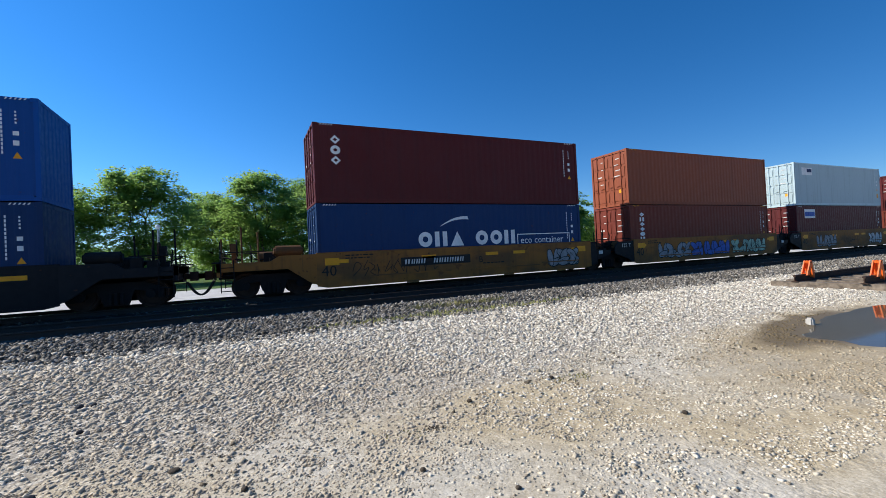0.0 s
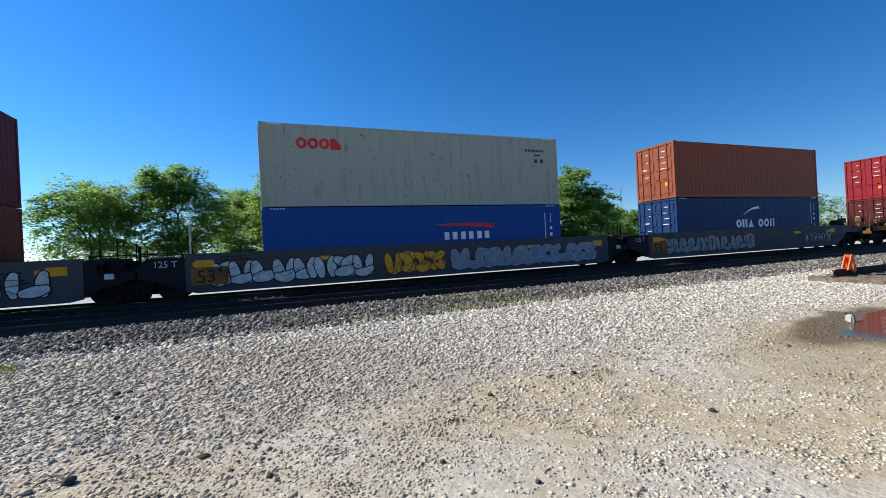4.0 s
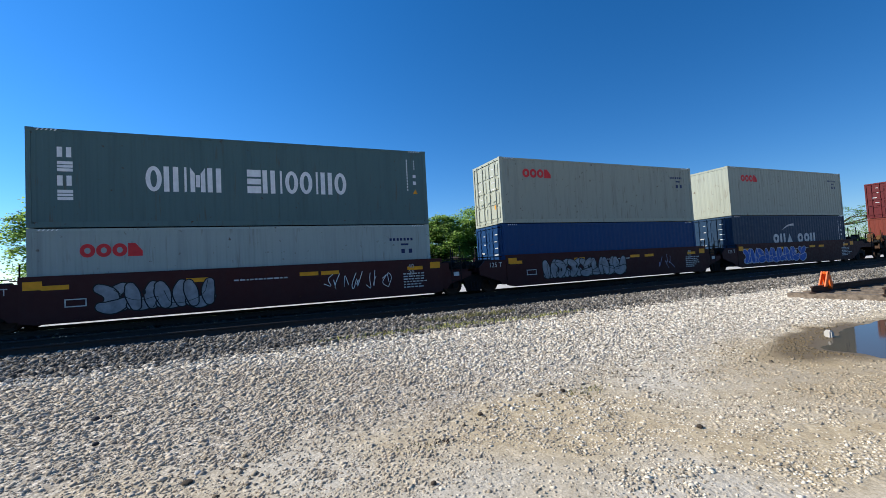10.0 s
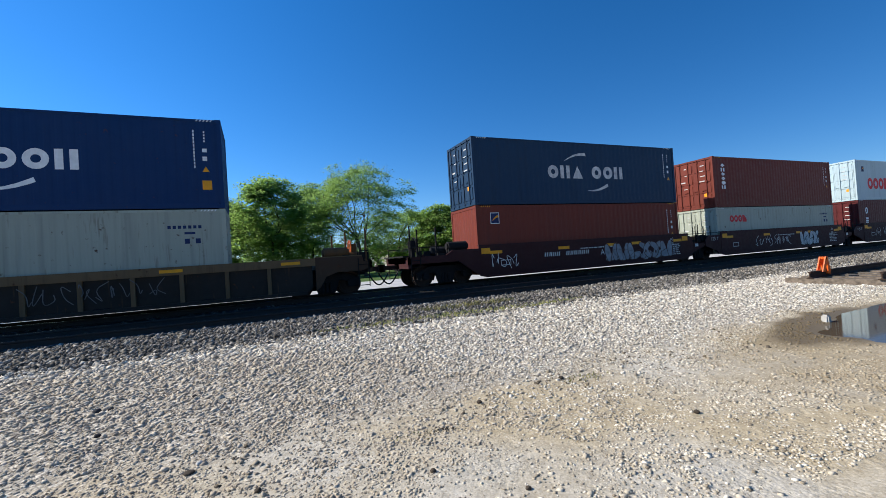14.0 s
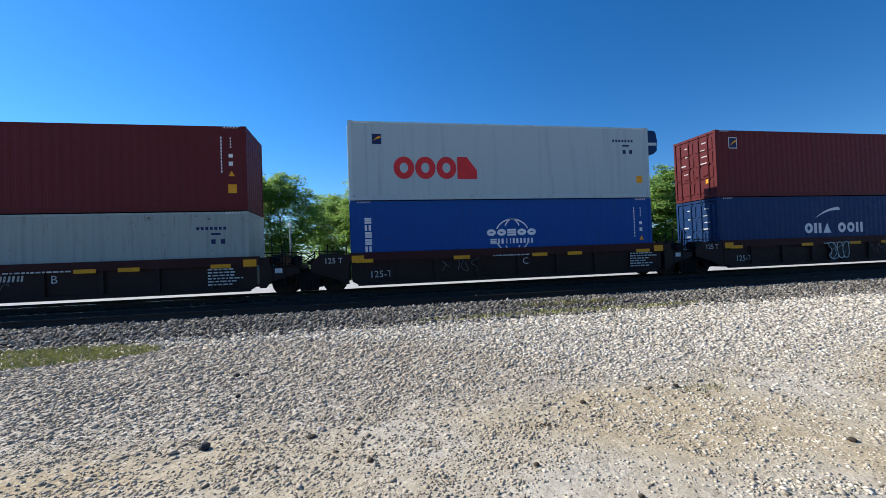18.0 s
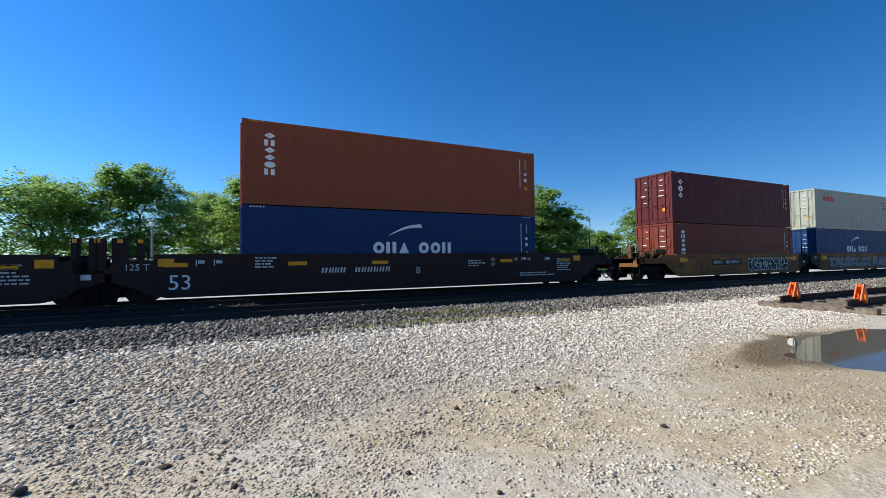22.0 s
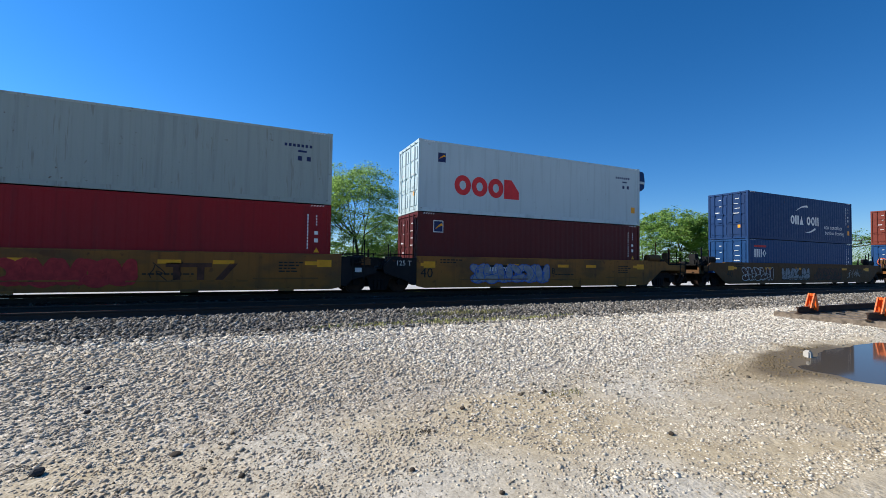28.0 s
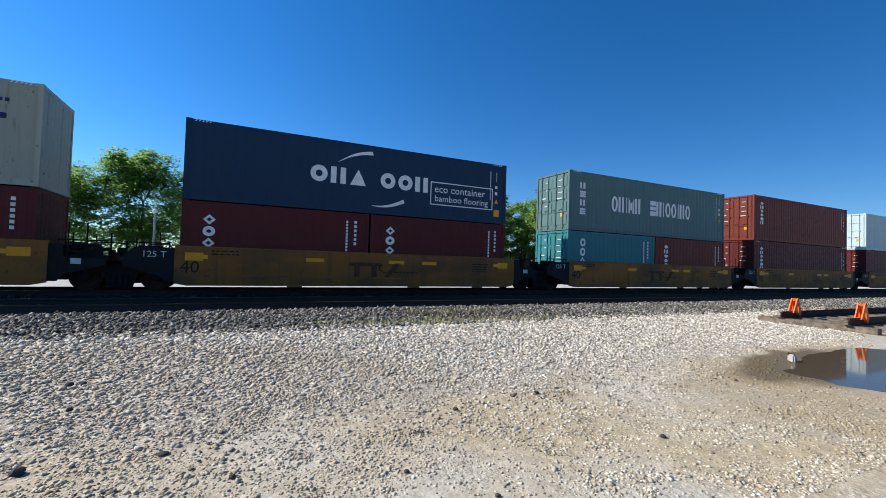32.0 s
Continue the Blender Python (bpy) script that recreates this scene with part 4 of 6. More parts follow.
    if livery in ("gold", "dark"):
        part("lettering", face(letters("40", 0.54, a + 0.15, 0.82)), blackmark, root, "black stencilled figures")
    if livery == "plum":
        part("lettering", face(letters("53", 0.66, a + 0.35, 0.66)), white_m, root, "white stencilled figures")
        bm = bmesh.new()
        small_print(bm, a + 2.8, 1.6, rng, 4, 0.6)
        for x in (a + 0.1, a + 1.1, a + 1.6, b - 3.5, b - 2.2):
            bar(bm, x, 1.38, 0.03, 0.2)
            bar(bm, x + 0.06, 1.46, 0.18, 0.1)
        part("stencil", face(bm), pale_m, root)
    if livery == "plum":
        for text, dx, z in (("40\n20", 5.1, 1.42), ("45", 3.9, 1.42), ("48", 3.2, 1.42), ("53", 2.1, 1.42)):
            part("lettering", face(letters(text, 0.2, b - dx, z)), pale_m, root, "small white stencilled figures")
        bm = bmesh.new()
        small_print(bm, b - 1.5, 1.45, rng, 6, 0.9)
        small_print(bm, b - 6.2, 1.42, rng, 3, 0.8)
        small_print(bm, b - 3.6, 0.85, rng, 2, 1.8)
        part("stencil", face(bm), pale_m, root)
    if livery == "spray":
        bm = bmesh.new()
        bar(bm, a + 0.15, 0.66, 1.05, 0.56)
        part("figure_patch", face(bm, 0.02), WAGON["yellow"], root, "tan painted patch")
        part("lettering", face(letters("53", 0.56, a + 0.3, 0.74), 0.024), blackmark, root, "black stencilled figures")
    if livery in ("oxide", "chord"):
        bm = bmesh.new()
        small_print(bm, b - 1.6, 1.2, rng, 6, 1.1)
        small_print(bm, 5.2, 1.32, rng, 1, 2.2)
        if livery == "oxide":
            for frame_bar in ((a + 1.0, 1.05, 0.5, 0.03), (a + 1.0, 0.85, 0.5, 0.03), (a + 1.0, 0.88, 0.03, 0.17), (a + 1.47, 0.88, 0.03, 0.17)):
                bar(bm, *frame_bar)
        part("stencil", face(bm), pale_m, root)
        if livery == "oxide":
            part("lettering", face(letters("40\n20", 0.24, b - 1.4, 1.42)), pale_m, root)
        else:
            part("lettering", face(letters("125-T", 0.34, 0.6, 0.72), -0.094), pale_m, root)
    if letter:
        part("lettering", face(letters(letter, 0.36, 6.15 if livery == "plum" else 6.4, 0.98), 0.003 if livery != "chord" else -0.094), blackmark if livery in ("gold", "dark") else pale_m, root)
    if plate:
        dark, pale_bars = bmesh.new(), bmesh.new()
        if livery in ("gold", "dark"):
            bar(dark, 3.0, 1.0, 3.0, 0.34)
            part("number_plate", face(dark), blackmark, root, "black plate with pale bars")
        x = 2.55 if livery == "plum" else 3.15
        for k, w in enumerate((0.26, 0.2, 0.2, 0.24, 0.0, 0.24, 0.22, 0.24, 0.22, 0.24, 0.22)):
            if w:
                for u in (0.0, w * 0.46):
                    flat(pale_bars, ((x + u, 1.08), (x + u + w * 0.26, 1.08), (x + u + w * 0.26 + 0.03, 1.26), (x + u + 0.03, 1.26)), -0.003)
            x += w or 0.3
        part("number_plate", face(pale_bars, 0.003 if livery != "chord" else -0.09), pale_m, root, "pale bars of a worn running number")
    if logo:
        bm = bmesh.new()
        u = 7.2 if logo is True else logo
        bar(bm, u, 1.16, 1.25, 0.13)
        for x in (u + 0.2, u + 0.85):
            bar(bm, x, 0.76, 0.2, 0.4)
        flat(bm, ((u + 1.35, 0.76), (u + 1.58, 0.76), (u + 2.0, 1.29), (u + 1.77, 1.29)))
        part("wordmark", face(bm), brownmark, root, "faded brown painted shapes")
    for k, (kind, x0, x1, fill, edge) in enumerate(sprays):
        lift = z0 + 0.12
        if kind == "bubble":
            graffiti(root, x0, x1, lift, z1 - 0.18, fill, edge, seed * 7 + k)
        else:
            tag(root, x0, x1, lift + 0.15, z1 - 0.3, fill, seed * 7 + k)
    words = {"gold": "weathered yellow steel well wagon", "dark": "grimy dull-yellow steel well wagon", "oxide": "oxide-red steel well wagon", "chord": "dark brown well wagon with an oxide top chord", "plum": "dark brown fifty-three-foot well wagon", "rib": "dark ribbed well wagon with a tan top chord", "spray": "grey well wagon covered in graffiti", "old": "grimy black well wagon"}
    tagged(root, words[livery] + (", tagged with graffiti" if sprays else " carrying containers"), "well wagon", "wagons of the train")
    return root


plain_orange = plain("orange_paint_plastic", (0.72, 0.125, 0.012), 0.5, vary=0.15)

# ---- the train ----
J = ("joint", -1.5, 1.3)


JR = ("joint", None, 1.3)
CL, CR = ("coupled", -1.5, -3.2), ("coupled", 13.75, 15.4)
W53 = ("joint", -3.65, 1.3)
MOVING = []


def load(s, lower, upper, raised=0.0):
    """Two layers on a wagon; each layer is a list of containers from left to right."""
    z = BED_Z + raised
    for layer in (lower, upper):
        x = 0.0
        h = layer[0][1]
        for color, h, style, *more in layer:
            opts = dict(more[0]) if more else {}
            ob = container("container", color, h, style, **opts)
            MOVING.append((ob, s + x, SIDE_Y, z))
            x += opts.get("length", LONG) + 0.076
        z += h + 0.026


def unit(s, livery, left, right, lower, upper, a=-0.1, b=12.55, seed=1, raised=0.0, **more):
    w = wagon(s, livery, left, right, a, b, seed, **more)
    MOVING.append((w, s, MID_Y, RAIL_Z))
    load(s, lower, upper, raised)


H, L_ = TALL, LOW
NODOOR = {"doors": False}
REEFER = {"smooth": True, "genset": "right"}
REEFER_L = {"smooth": True, "genset": "left"}
SMOOTH = {"smooth": True}
SHORT = {"length": 6.058}
SHORT_N = {"length": 6.058, "doors": False}

unit(-17.26, "old", J, CR, [("navy", H, "arc_low")], [("blue", H, "globe")], seed=11)
# five yellow wells
unit(2.38, "gold", CL, JR, [("navy", H, "arc_box")], [("maroon", H, "col3")], seed=12, plate=True, letter="B",
     sprays=[("tag", 1.2, 4.6, blackmark, None), ("bubble", 10.0, 11.7, silver, blackmark)])
unit(17.92, "gold", J, JR, [("brown", H, "col6")], [("orange", H, "")], seed=13,
     sprays=[("bubble", 1.7, 4.2, silver, blackmark), ("bubble", 4.3, 7.6, bluespray, blackmark), ("bubble", 7.9, 11.2, greenmark, blackmark)])
unit(33.44, "gold", J, JR, [("maroon", H, "plate")], [("white", H, "sticker", REEFER)], seed=14, logo=False,
     sprays=[("bubble", 1.8, 4.3, silver, blackmark), ("tag", 5.6, 7.6, brownmark, None), ("bubble", 9.2, 11.2, pale_m, blackmark)])
unit(48.76, "gold", J, JR, [("brown", L_, "")], [("maroon", H, "disc")], seed=15, logo=True, sprays=[("bubble", 1.0, 6.0, greenmark, blackmark)])
unit(64.07, "gold", J, CR, [("sky", L_, "tiny")], [("grey", L_, "spaced")], seed=16, plate=True, letter="A",
     sprays=[("tag", 1.3, 3.4, blackmark, None), ("tag", 10.8, 11.7, white_m, None)])
# three long wells under graffiti
unit(85.74, "spray", ("coupled", -2.7, -5.0), ("joint", None, 1.3), [("brown", H, "col6")], [("oxblood", H, "badge")], a=-2.6, b=14.6, seed=17, plate=True,
     sprays=[("bubble", -1.9, 1.4, lilac, bluespray), ("bubble", 1.5, 6.4, silver, bluespray), ("bubble", 6.6, 13.8, pale_m, blackmark)])
unit(105.20, "spray", W53, ("joint", None, 1.3), [("blue", L_, "redwing")], [("cream", H, "round_small")], a=-2.3, b=14.6, seed=18,
     sprays=[("bubble", -1.7, 3.6, pale_m, blackmark), ("bubble", 4.1, 6.4, yellowmark, brownmark), ("bubble", 6.8, 13.8, silver, lilac)])
unit(124.63, "spray", W53, ("coupled", 14.8, 16.4), [("navy", H, "arc_low")], [("orange", H, "")], a=-2.3, b=13.6, seed=19,
     sprays=[("bubble", -1.2, 5.5, silver, blackmark), ("tag", 10.0, 13.0, white_m, None)])
# five yellow wells
unit(145.24, "gold", CL, JR, [("maroon", H, "col4")], [("red", H, "three")], seed=20, plate=True, letter="B")
unit(160.66, "gold", J, JR, [("brown", H, "col6")], [("brown", H, "col6", NODOOR)], seed=21, logo=True, letter="C")
unit(176.09, "gold", J, JR, [("mid", H, "")], [("brown", H, "badge")], seed=22, logo=True, sprays=[("bubble", 2.0, 6.3, bluespray, white_m)])
unit(191.66, "gold", J, JR, [("navy", H, "arc_low")], [("blue", H, "globe")], seed=23, logo=True, sprays=[("tag", 0.8, 2.2, blackmark, None), ("bubble", 2.4, 5.2, redspray, bluespray)])
unit(206.93, "gold", J, CR, [("navy", H, "arc_low")], [("cream", L_, "round_drip")], seed=24, plate=True, letter="A")
# five oxide-red wells
unit(226.51, "oxide", CL, JR, [("brown", L_, "badge")], [("oxblood", H, "col3")], seed=25, plate=True, letter="B", sprays=[("tag", 9.0, 10.2, pale_m, None)])
unit(242.07, "oxide", J, JR, [("maroon", H, "col3")], [("sage", H, "wide")], seed=26,
     sprays=[("bubble", 2.3, 6.0, pale_m, blackmark), ("tag", 6.1, 7.0, white_m, None), ("bubble", 7.1, 9.6, white_m, blackmark), ("tag", 9.7, 10.4, white_m, None)])
unit(257.62, "oxide", J, JR, [("grey", L_, "round_small")], [("sage", H, "wide", NODOOR)], seed=27, sprays=[("bubble", 1.6, 4.6, silver, blackmark), ("tag", 8.0, 10.6, white_m, None)])
unit(273.25, "oxide", J, JR, [("mid", L_, "")], [("cream", H, "round_small")], seed=28, sprays=[("bubble", 1.8, 6.6, silver, blackmark), ("tag", 9.0, 10.0, lilac, None)])
unit(288.68, "oxide", J, CR, [("slate", H, "arc")], [("cream", H, "round_small", NODOOR)], seed=29, plate=True, letter="A", sprays=[("bubble", 0.4, 6.6, bluespray, pale_m)])
# three single ribbed wells
RIBL, RIBR = ("coupled", -3.45, -5.1), ("coupled", 16.3, 17.9)
unit(310.42, "rib", RIBL, ("coupled", 15.6, 17.2), [("brown", H, "col6", NODOOR)], [("oxblood", H, "badge")], a=-3.2, b=15.2, seed=30, sprays=[("tag", 7.6, 8.6, faint, None)])
unit(333.65, "rib", RIBL, RIBR, [("oxblood", H, "badge")], [("oxblood", H, "badge")], a=-3.2, b=15.6, seed=31, sprays=[("tag", 8.0, 11.0, faint, None)])
unit(357.07, "rib", RIBL, ("coupled", 15.3, 16.9), [("cream", H, "round_small")], [("navy", H, "arc_light")], a=-3.2, b=14.9, seed=32, sprays=[("tag", 3.4, 4.6, faint, None), ("tag", 7.0, 10.5, faint, None)])
# five dark oxide wells
unit(378.57, "oxide", CL, JR, [("brown", H, "badge", NODOOR)], [("slate", H, "arc")], seed=33, plate=True, letter="A", sprays=[("tag", 0.2, 1.8, white_m, None), ("bubble", 6.7, 11.2, silver, brownmark)])
unit(393.92, "oxide", J, JR, [("cream", L_, "round_small")], [("brown", H, "col6")], seed=34, sprays=[("tag", 3.0, 6.5, white_m, None), ("bubble", 7.6, 9.6, pale_m, blackmark)])
unit(409.51, "oxide", J, JR, [("maroon", H, "two")], [("white", H, "round_big", REEFER)], seed=35, sprays=[("tag", 1.4, 5.2, pale_m, None), ("bubble", 5.5, 11.8, silver, blackmark)])
unit(424.68, "oxide", J, JR, [("maroon", H, "oval")], [("sage", H, "wide")], seed=36, sprays=[("bubble", 0.6, 6.4, silver, blackmark), ("bubble", 7.0, 10.8, pale_m, blackmark)])
unit(440.02, "oxide", J, CR, [("steelblue", L_, "wide")], [("blue", H, "globe")], seed=37, sprays=[("bubble", 4.0, 6.0, silver, blackmark)])
# five wells with an oxide chord
CHL, CHR = ("coupled", -1.5, -3.4), ("coupled", 13.75, 15.5)
unit(459.51, "chord", CHL, JR, [("grey", L_, "round_small")], [("oxblood", H, "badge")], seed=38, raised=0.06, plate=True, letter="B", sprays=[("tag", 2.5, 5.4, faint, None)])
unit(475.13, "chord", J, JR, [("blue", H, "globe")], [("white", H, "round_big", REEFER)], seed=39, raised=0.06, letter="C", sprays=[("tag", 3.2, 4.6, faint, None)])
unit(490.59, "chord", J, JR, [("navy", H, "arc_low")], [("oxblood", H, "badge")], seed=40, raised=0.06, letter="D", sprays=[("tag", 7.8, 12.0, faint, None), ("bubble", 5.5, 6.5, blackmark, pale_m)])
unit(506.22, "chord", J, JR, [("steelblue", H, "spaced")], [("cream", H, "round_big", REEFER_L)], seed=41, raised=0.06, letter="E", sprays=[("tag", 3.4, 5.0, lilac, None), ("tag", 9.0, 10.2, faint, None)])
unit(521.67, "chord", J, CHR, [("grey", L_, "round_small")], [("maroon", H, "col3")], seed=42, raised=0.06, letter="A", sprays=[("tag", 1.5, 4.5, faint, None)])
# three long dark brown wells
unit(543.38, "plum", ("coupled", -3.0, -4.9), ("joint", None, 1.2), [("brown", L_, "")], [("oxblood", H, "oval")], a=-2.6, b=14.9, seed=43, plate=True, letter="A")
unit(562.92, "plum", ("joint", -3.75, 1.2), ("joint", None, 1.2), [("navy", H, "arc_low")], [("grey", H, "spaced")], a=-2.4, b=14.6, seed=44, plate=True, letter="C")
unit(582.16, "plum", ("joint", -3.7, 1.2), ("coupled", 15.2, 16.9), [("navy", H, "arc_low")], [("orange", H, "col6")], a=-2.4, b=14.7, seed=45, plate=True, letter="B")
# five yellow wells
unit(603.90, "gold", CL, JR, [("brown", H, "col6")], [("maroon", H, "col3")], seed=46, plate=True, letter="B", sprays=[("tag", 1.4, 2.8, blackmark, None), ("bubble", 6.7, 11.0, blackmark, white_m)])
unit(619.44, "gold", J, JR, [("navy", H, "arc_low")], [("cream", H, "round_small")], seed=47, sprays=[("bubble", 1.2, 7.6, silver, blackmark), ("bubble", 8.1, 12.0, silver, blackmark)])
unit(634.98, "gold", J, JR, [("mid", H, "tiny")], [("blue", H, "globe")], seed=48, logo=5.3, sprays=[("bubble", 1.0, 6.2, dull_silver := plain("dark_silver_spray", (0.2, 0.2, 0.19), 0.7), blackmark), ("bubble", 8.4, 10.6, pale_m, pale_m)])
unit(650.41, "gold", J, JR, [("brown", H, "col6", NODOOR)], [("navy", H, "arc_words")], seed=49, logo=5.3, letter="E")
unit(666.02, "gold", J, CR, [("navy", H, "soft")], [("slate", L_, "arc_box")], seed=50, sprays=[("bubble", 0.2, 2.2, silver, blackmark), ("tag", 3.0, 4.4, brownmark, None), ("bubble", 8.0, 11.9, pale_m, blackmark)])
# five yellow wells
unit(685.78, "gold", CL, JR, [("cream", H, "round_small")], [("cream", H, "round_big", REEFER_L)], seed=51, plate=True)
unit(701.08, "gold", J, JR, [("navy", L_, "arc_low")], [("maroon", H, "")], seed=52, logo=True)
unit(715.97, "gold", J, JR, [("maroon", H, "")], [("green", H, "")], seed=53, logo=True)
unit(730.54, "gold", J, JR, [("red", H, "three", NODOOR)], [("grey", L_, "round_small")], seed=54, logo=True, sprays=[("bubble", 3.4, 6.4, redspray, redspray), ("tag", 6.5, 7.6, blackmark, None)])
unit(746.09, "gold", J, CR, [("maroon", H, "badge")], [("white", H, "round_big", REEFER)], seed=55, plate=True, letter="B", sprays=[("bubble", 2.3, 6.2, silver, bluespray)])
# singles
unit(767.37, "dark", ("coupled", -2.8, -4.6), ("coupled", 15.2, 16.0), [("mid", L_, "barred")], [("navy", H, "arc_words")], a=-2.6, b=14.2, seed=56,
     sprays=[("bubble", -1.0, 2.0, brownmark, pale_m), ("bubble", 3.0, 6.0, silver, blackmark), ("bubble", 6.6, 10.0, brownmark, blackmark), ("tag", 10.8, 12.6, pale_m, None)])
unit(788.90, "gold", ("coupled", -1.9, -3.6), CR, [("mid", H, "")], [("brown", H, "")], seed=57, plate=True, sprays=[("tag", 5.6, 9.6, blackmark, None)])
unit(808.74, "rib", ("coupled", -1.6, -3.4), ("coupled", 13.4, 15.0), [("brown", H, "", NODOOR)], [("navy", H, "soft")], a=-0.3, b=12.6, seed=58, logo=True)
# yellow wells with short containers below
unit(828.20, "gold", CL, JR, [("maroon", L_, "col6", SHORT_N), ("maroon", L_, "col3", SHORT)], [("cream", H, "round_small")], seed=59, plate=True, letter="A")
unit(843.84, "gold", J, JR, [("maroon", L_, "col3", SHORT), ("maroon", L_, "col3", SHORT)], [("slate", L_, "arc_box")], seed=60, logo=5.3, letter="E")
unit(859.65, "gold", J, JR, [("teal", L_, "col4", SHORT), ("brown", L_, "col6", SHORT)], [("sage", H, "wide")], seed=61, logo=5.3, letter="D")
unit(874.96, "gold", J, JR, [("maroon", H, "col6")], [("brown", H, "col6")], seed=62)
unit(890.32, "gold", J, CR, [("oxblood", H, "")], [("white", H, "", SMOOTH)], seed=63)


# how far the train is ahead of an even speed
AHEAD = ((0.0, 0.0), (11.1, 0.0), (11.3, 1.17), (18.4, 1.17), (18.6, 1.25), (18.9, 1.95), (19.1, 2.03), (19.5, 2.12), (20.3, 2.37), (32.0, 2.37))
TIMES = sorted({float(k) for k in range(33)} | {t for t, more in AHEAD})


def motions():
    ahead = np.interp(TIMES, *zip(*AHEAD))
    for ob, s, y, z in MOVING:
        walk(ob, [(t, pose(s - SPEED * t - more, y, z)) for t, more in zip(TIMES, ahead)])


# ---- ground ----
def sheet_mask(n, l, lo, hi, wobble, axis="Y"):
    """0 below lo, 1 above hi, along an axis, with a ragged edge."""
    g = n.new("ShaderNodeNewGeometry")
    s = n.new("ShaderNodeSeparateXYZ")
    l.new(g.outputs["Position"], s.inputs[0])
    f = noisy(n, l, g.outputs["Position"], 0.8, 6)
    m = n.new("ShaderNodeMath")
    m.operation = "MULTIPLY_ADD"
    l.new(f, m.inputs[0])
    m.inputs[1].default_value = wobble
    l.new(s.outputs[axis], m.inputs[2])
    r = n.new("ShaderNodeMapRange")
    r.inputs["From Min"].default_value, r.inputs["From Max"].default_value = lo + wobble / 2, hi + wobble / 2
    l.new(m.outputs[0], r.inputs[0])
    return r.outputs[0]


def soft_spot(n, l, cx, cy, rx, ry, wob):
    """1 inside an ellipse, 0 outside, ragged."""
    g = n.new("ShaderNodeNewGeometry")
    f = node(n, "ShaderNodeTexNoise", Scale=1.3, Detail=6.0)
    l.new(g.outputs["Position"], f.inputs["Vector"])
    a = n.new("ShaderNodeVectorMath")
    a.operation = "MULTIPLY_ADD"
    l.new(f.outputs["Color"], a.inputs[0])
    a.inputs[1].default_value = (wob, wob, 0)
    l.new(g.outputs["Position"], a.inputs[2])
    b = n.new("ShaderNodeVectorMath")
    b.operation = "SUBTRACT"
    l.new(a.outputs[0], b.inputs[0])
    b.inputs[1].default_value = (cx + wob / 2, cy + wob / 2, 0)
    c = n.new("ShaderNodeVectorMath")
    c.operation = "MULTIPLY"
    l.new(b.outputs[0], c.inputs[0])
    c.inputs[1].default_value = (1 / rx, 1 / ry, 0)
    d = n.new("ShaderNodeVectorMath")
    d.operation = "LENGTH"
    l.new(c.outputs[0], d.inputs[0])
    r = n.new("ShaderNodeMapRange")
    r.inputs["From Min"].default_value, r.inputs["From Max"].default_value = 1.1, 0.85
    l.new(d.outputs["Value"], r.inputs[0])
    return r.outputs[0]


def border(x):
    """Where the loose gravel gives way to packed sand."""
    return 3.72 + 0.075 * min(max(x, -2.0), 9.0)


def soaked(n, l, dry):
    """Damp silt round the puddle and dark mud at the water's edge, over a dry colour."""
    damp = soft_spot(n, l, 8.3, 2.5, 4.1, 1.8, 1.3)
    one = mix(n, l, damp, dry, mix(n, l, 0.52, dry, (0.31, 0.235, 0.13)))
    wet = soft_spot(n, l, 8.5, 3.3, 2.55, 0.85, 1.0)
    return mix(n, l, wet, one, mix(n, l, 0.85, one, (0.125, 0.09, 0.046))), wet


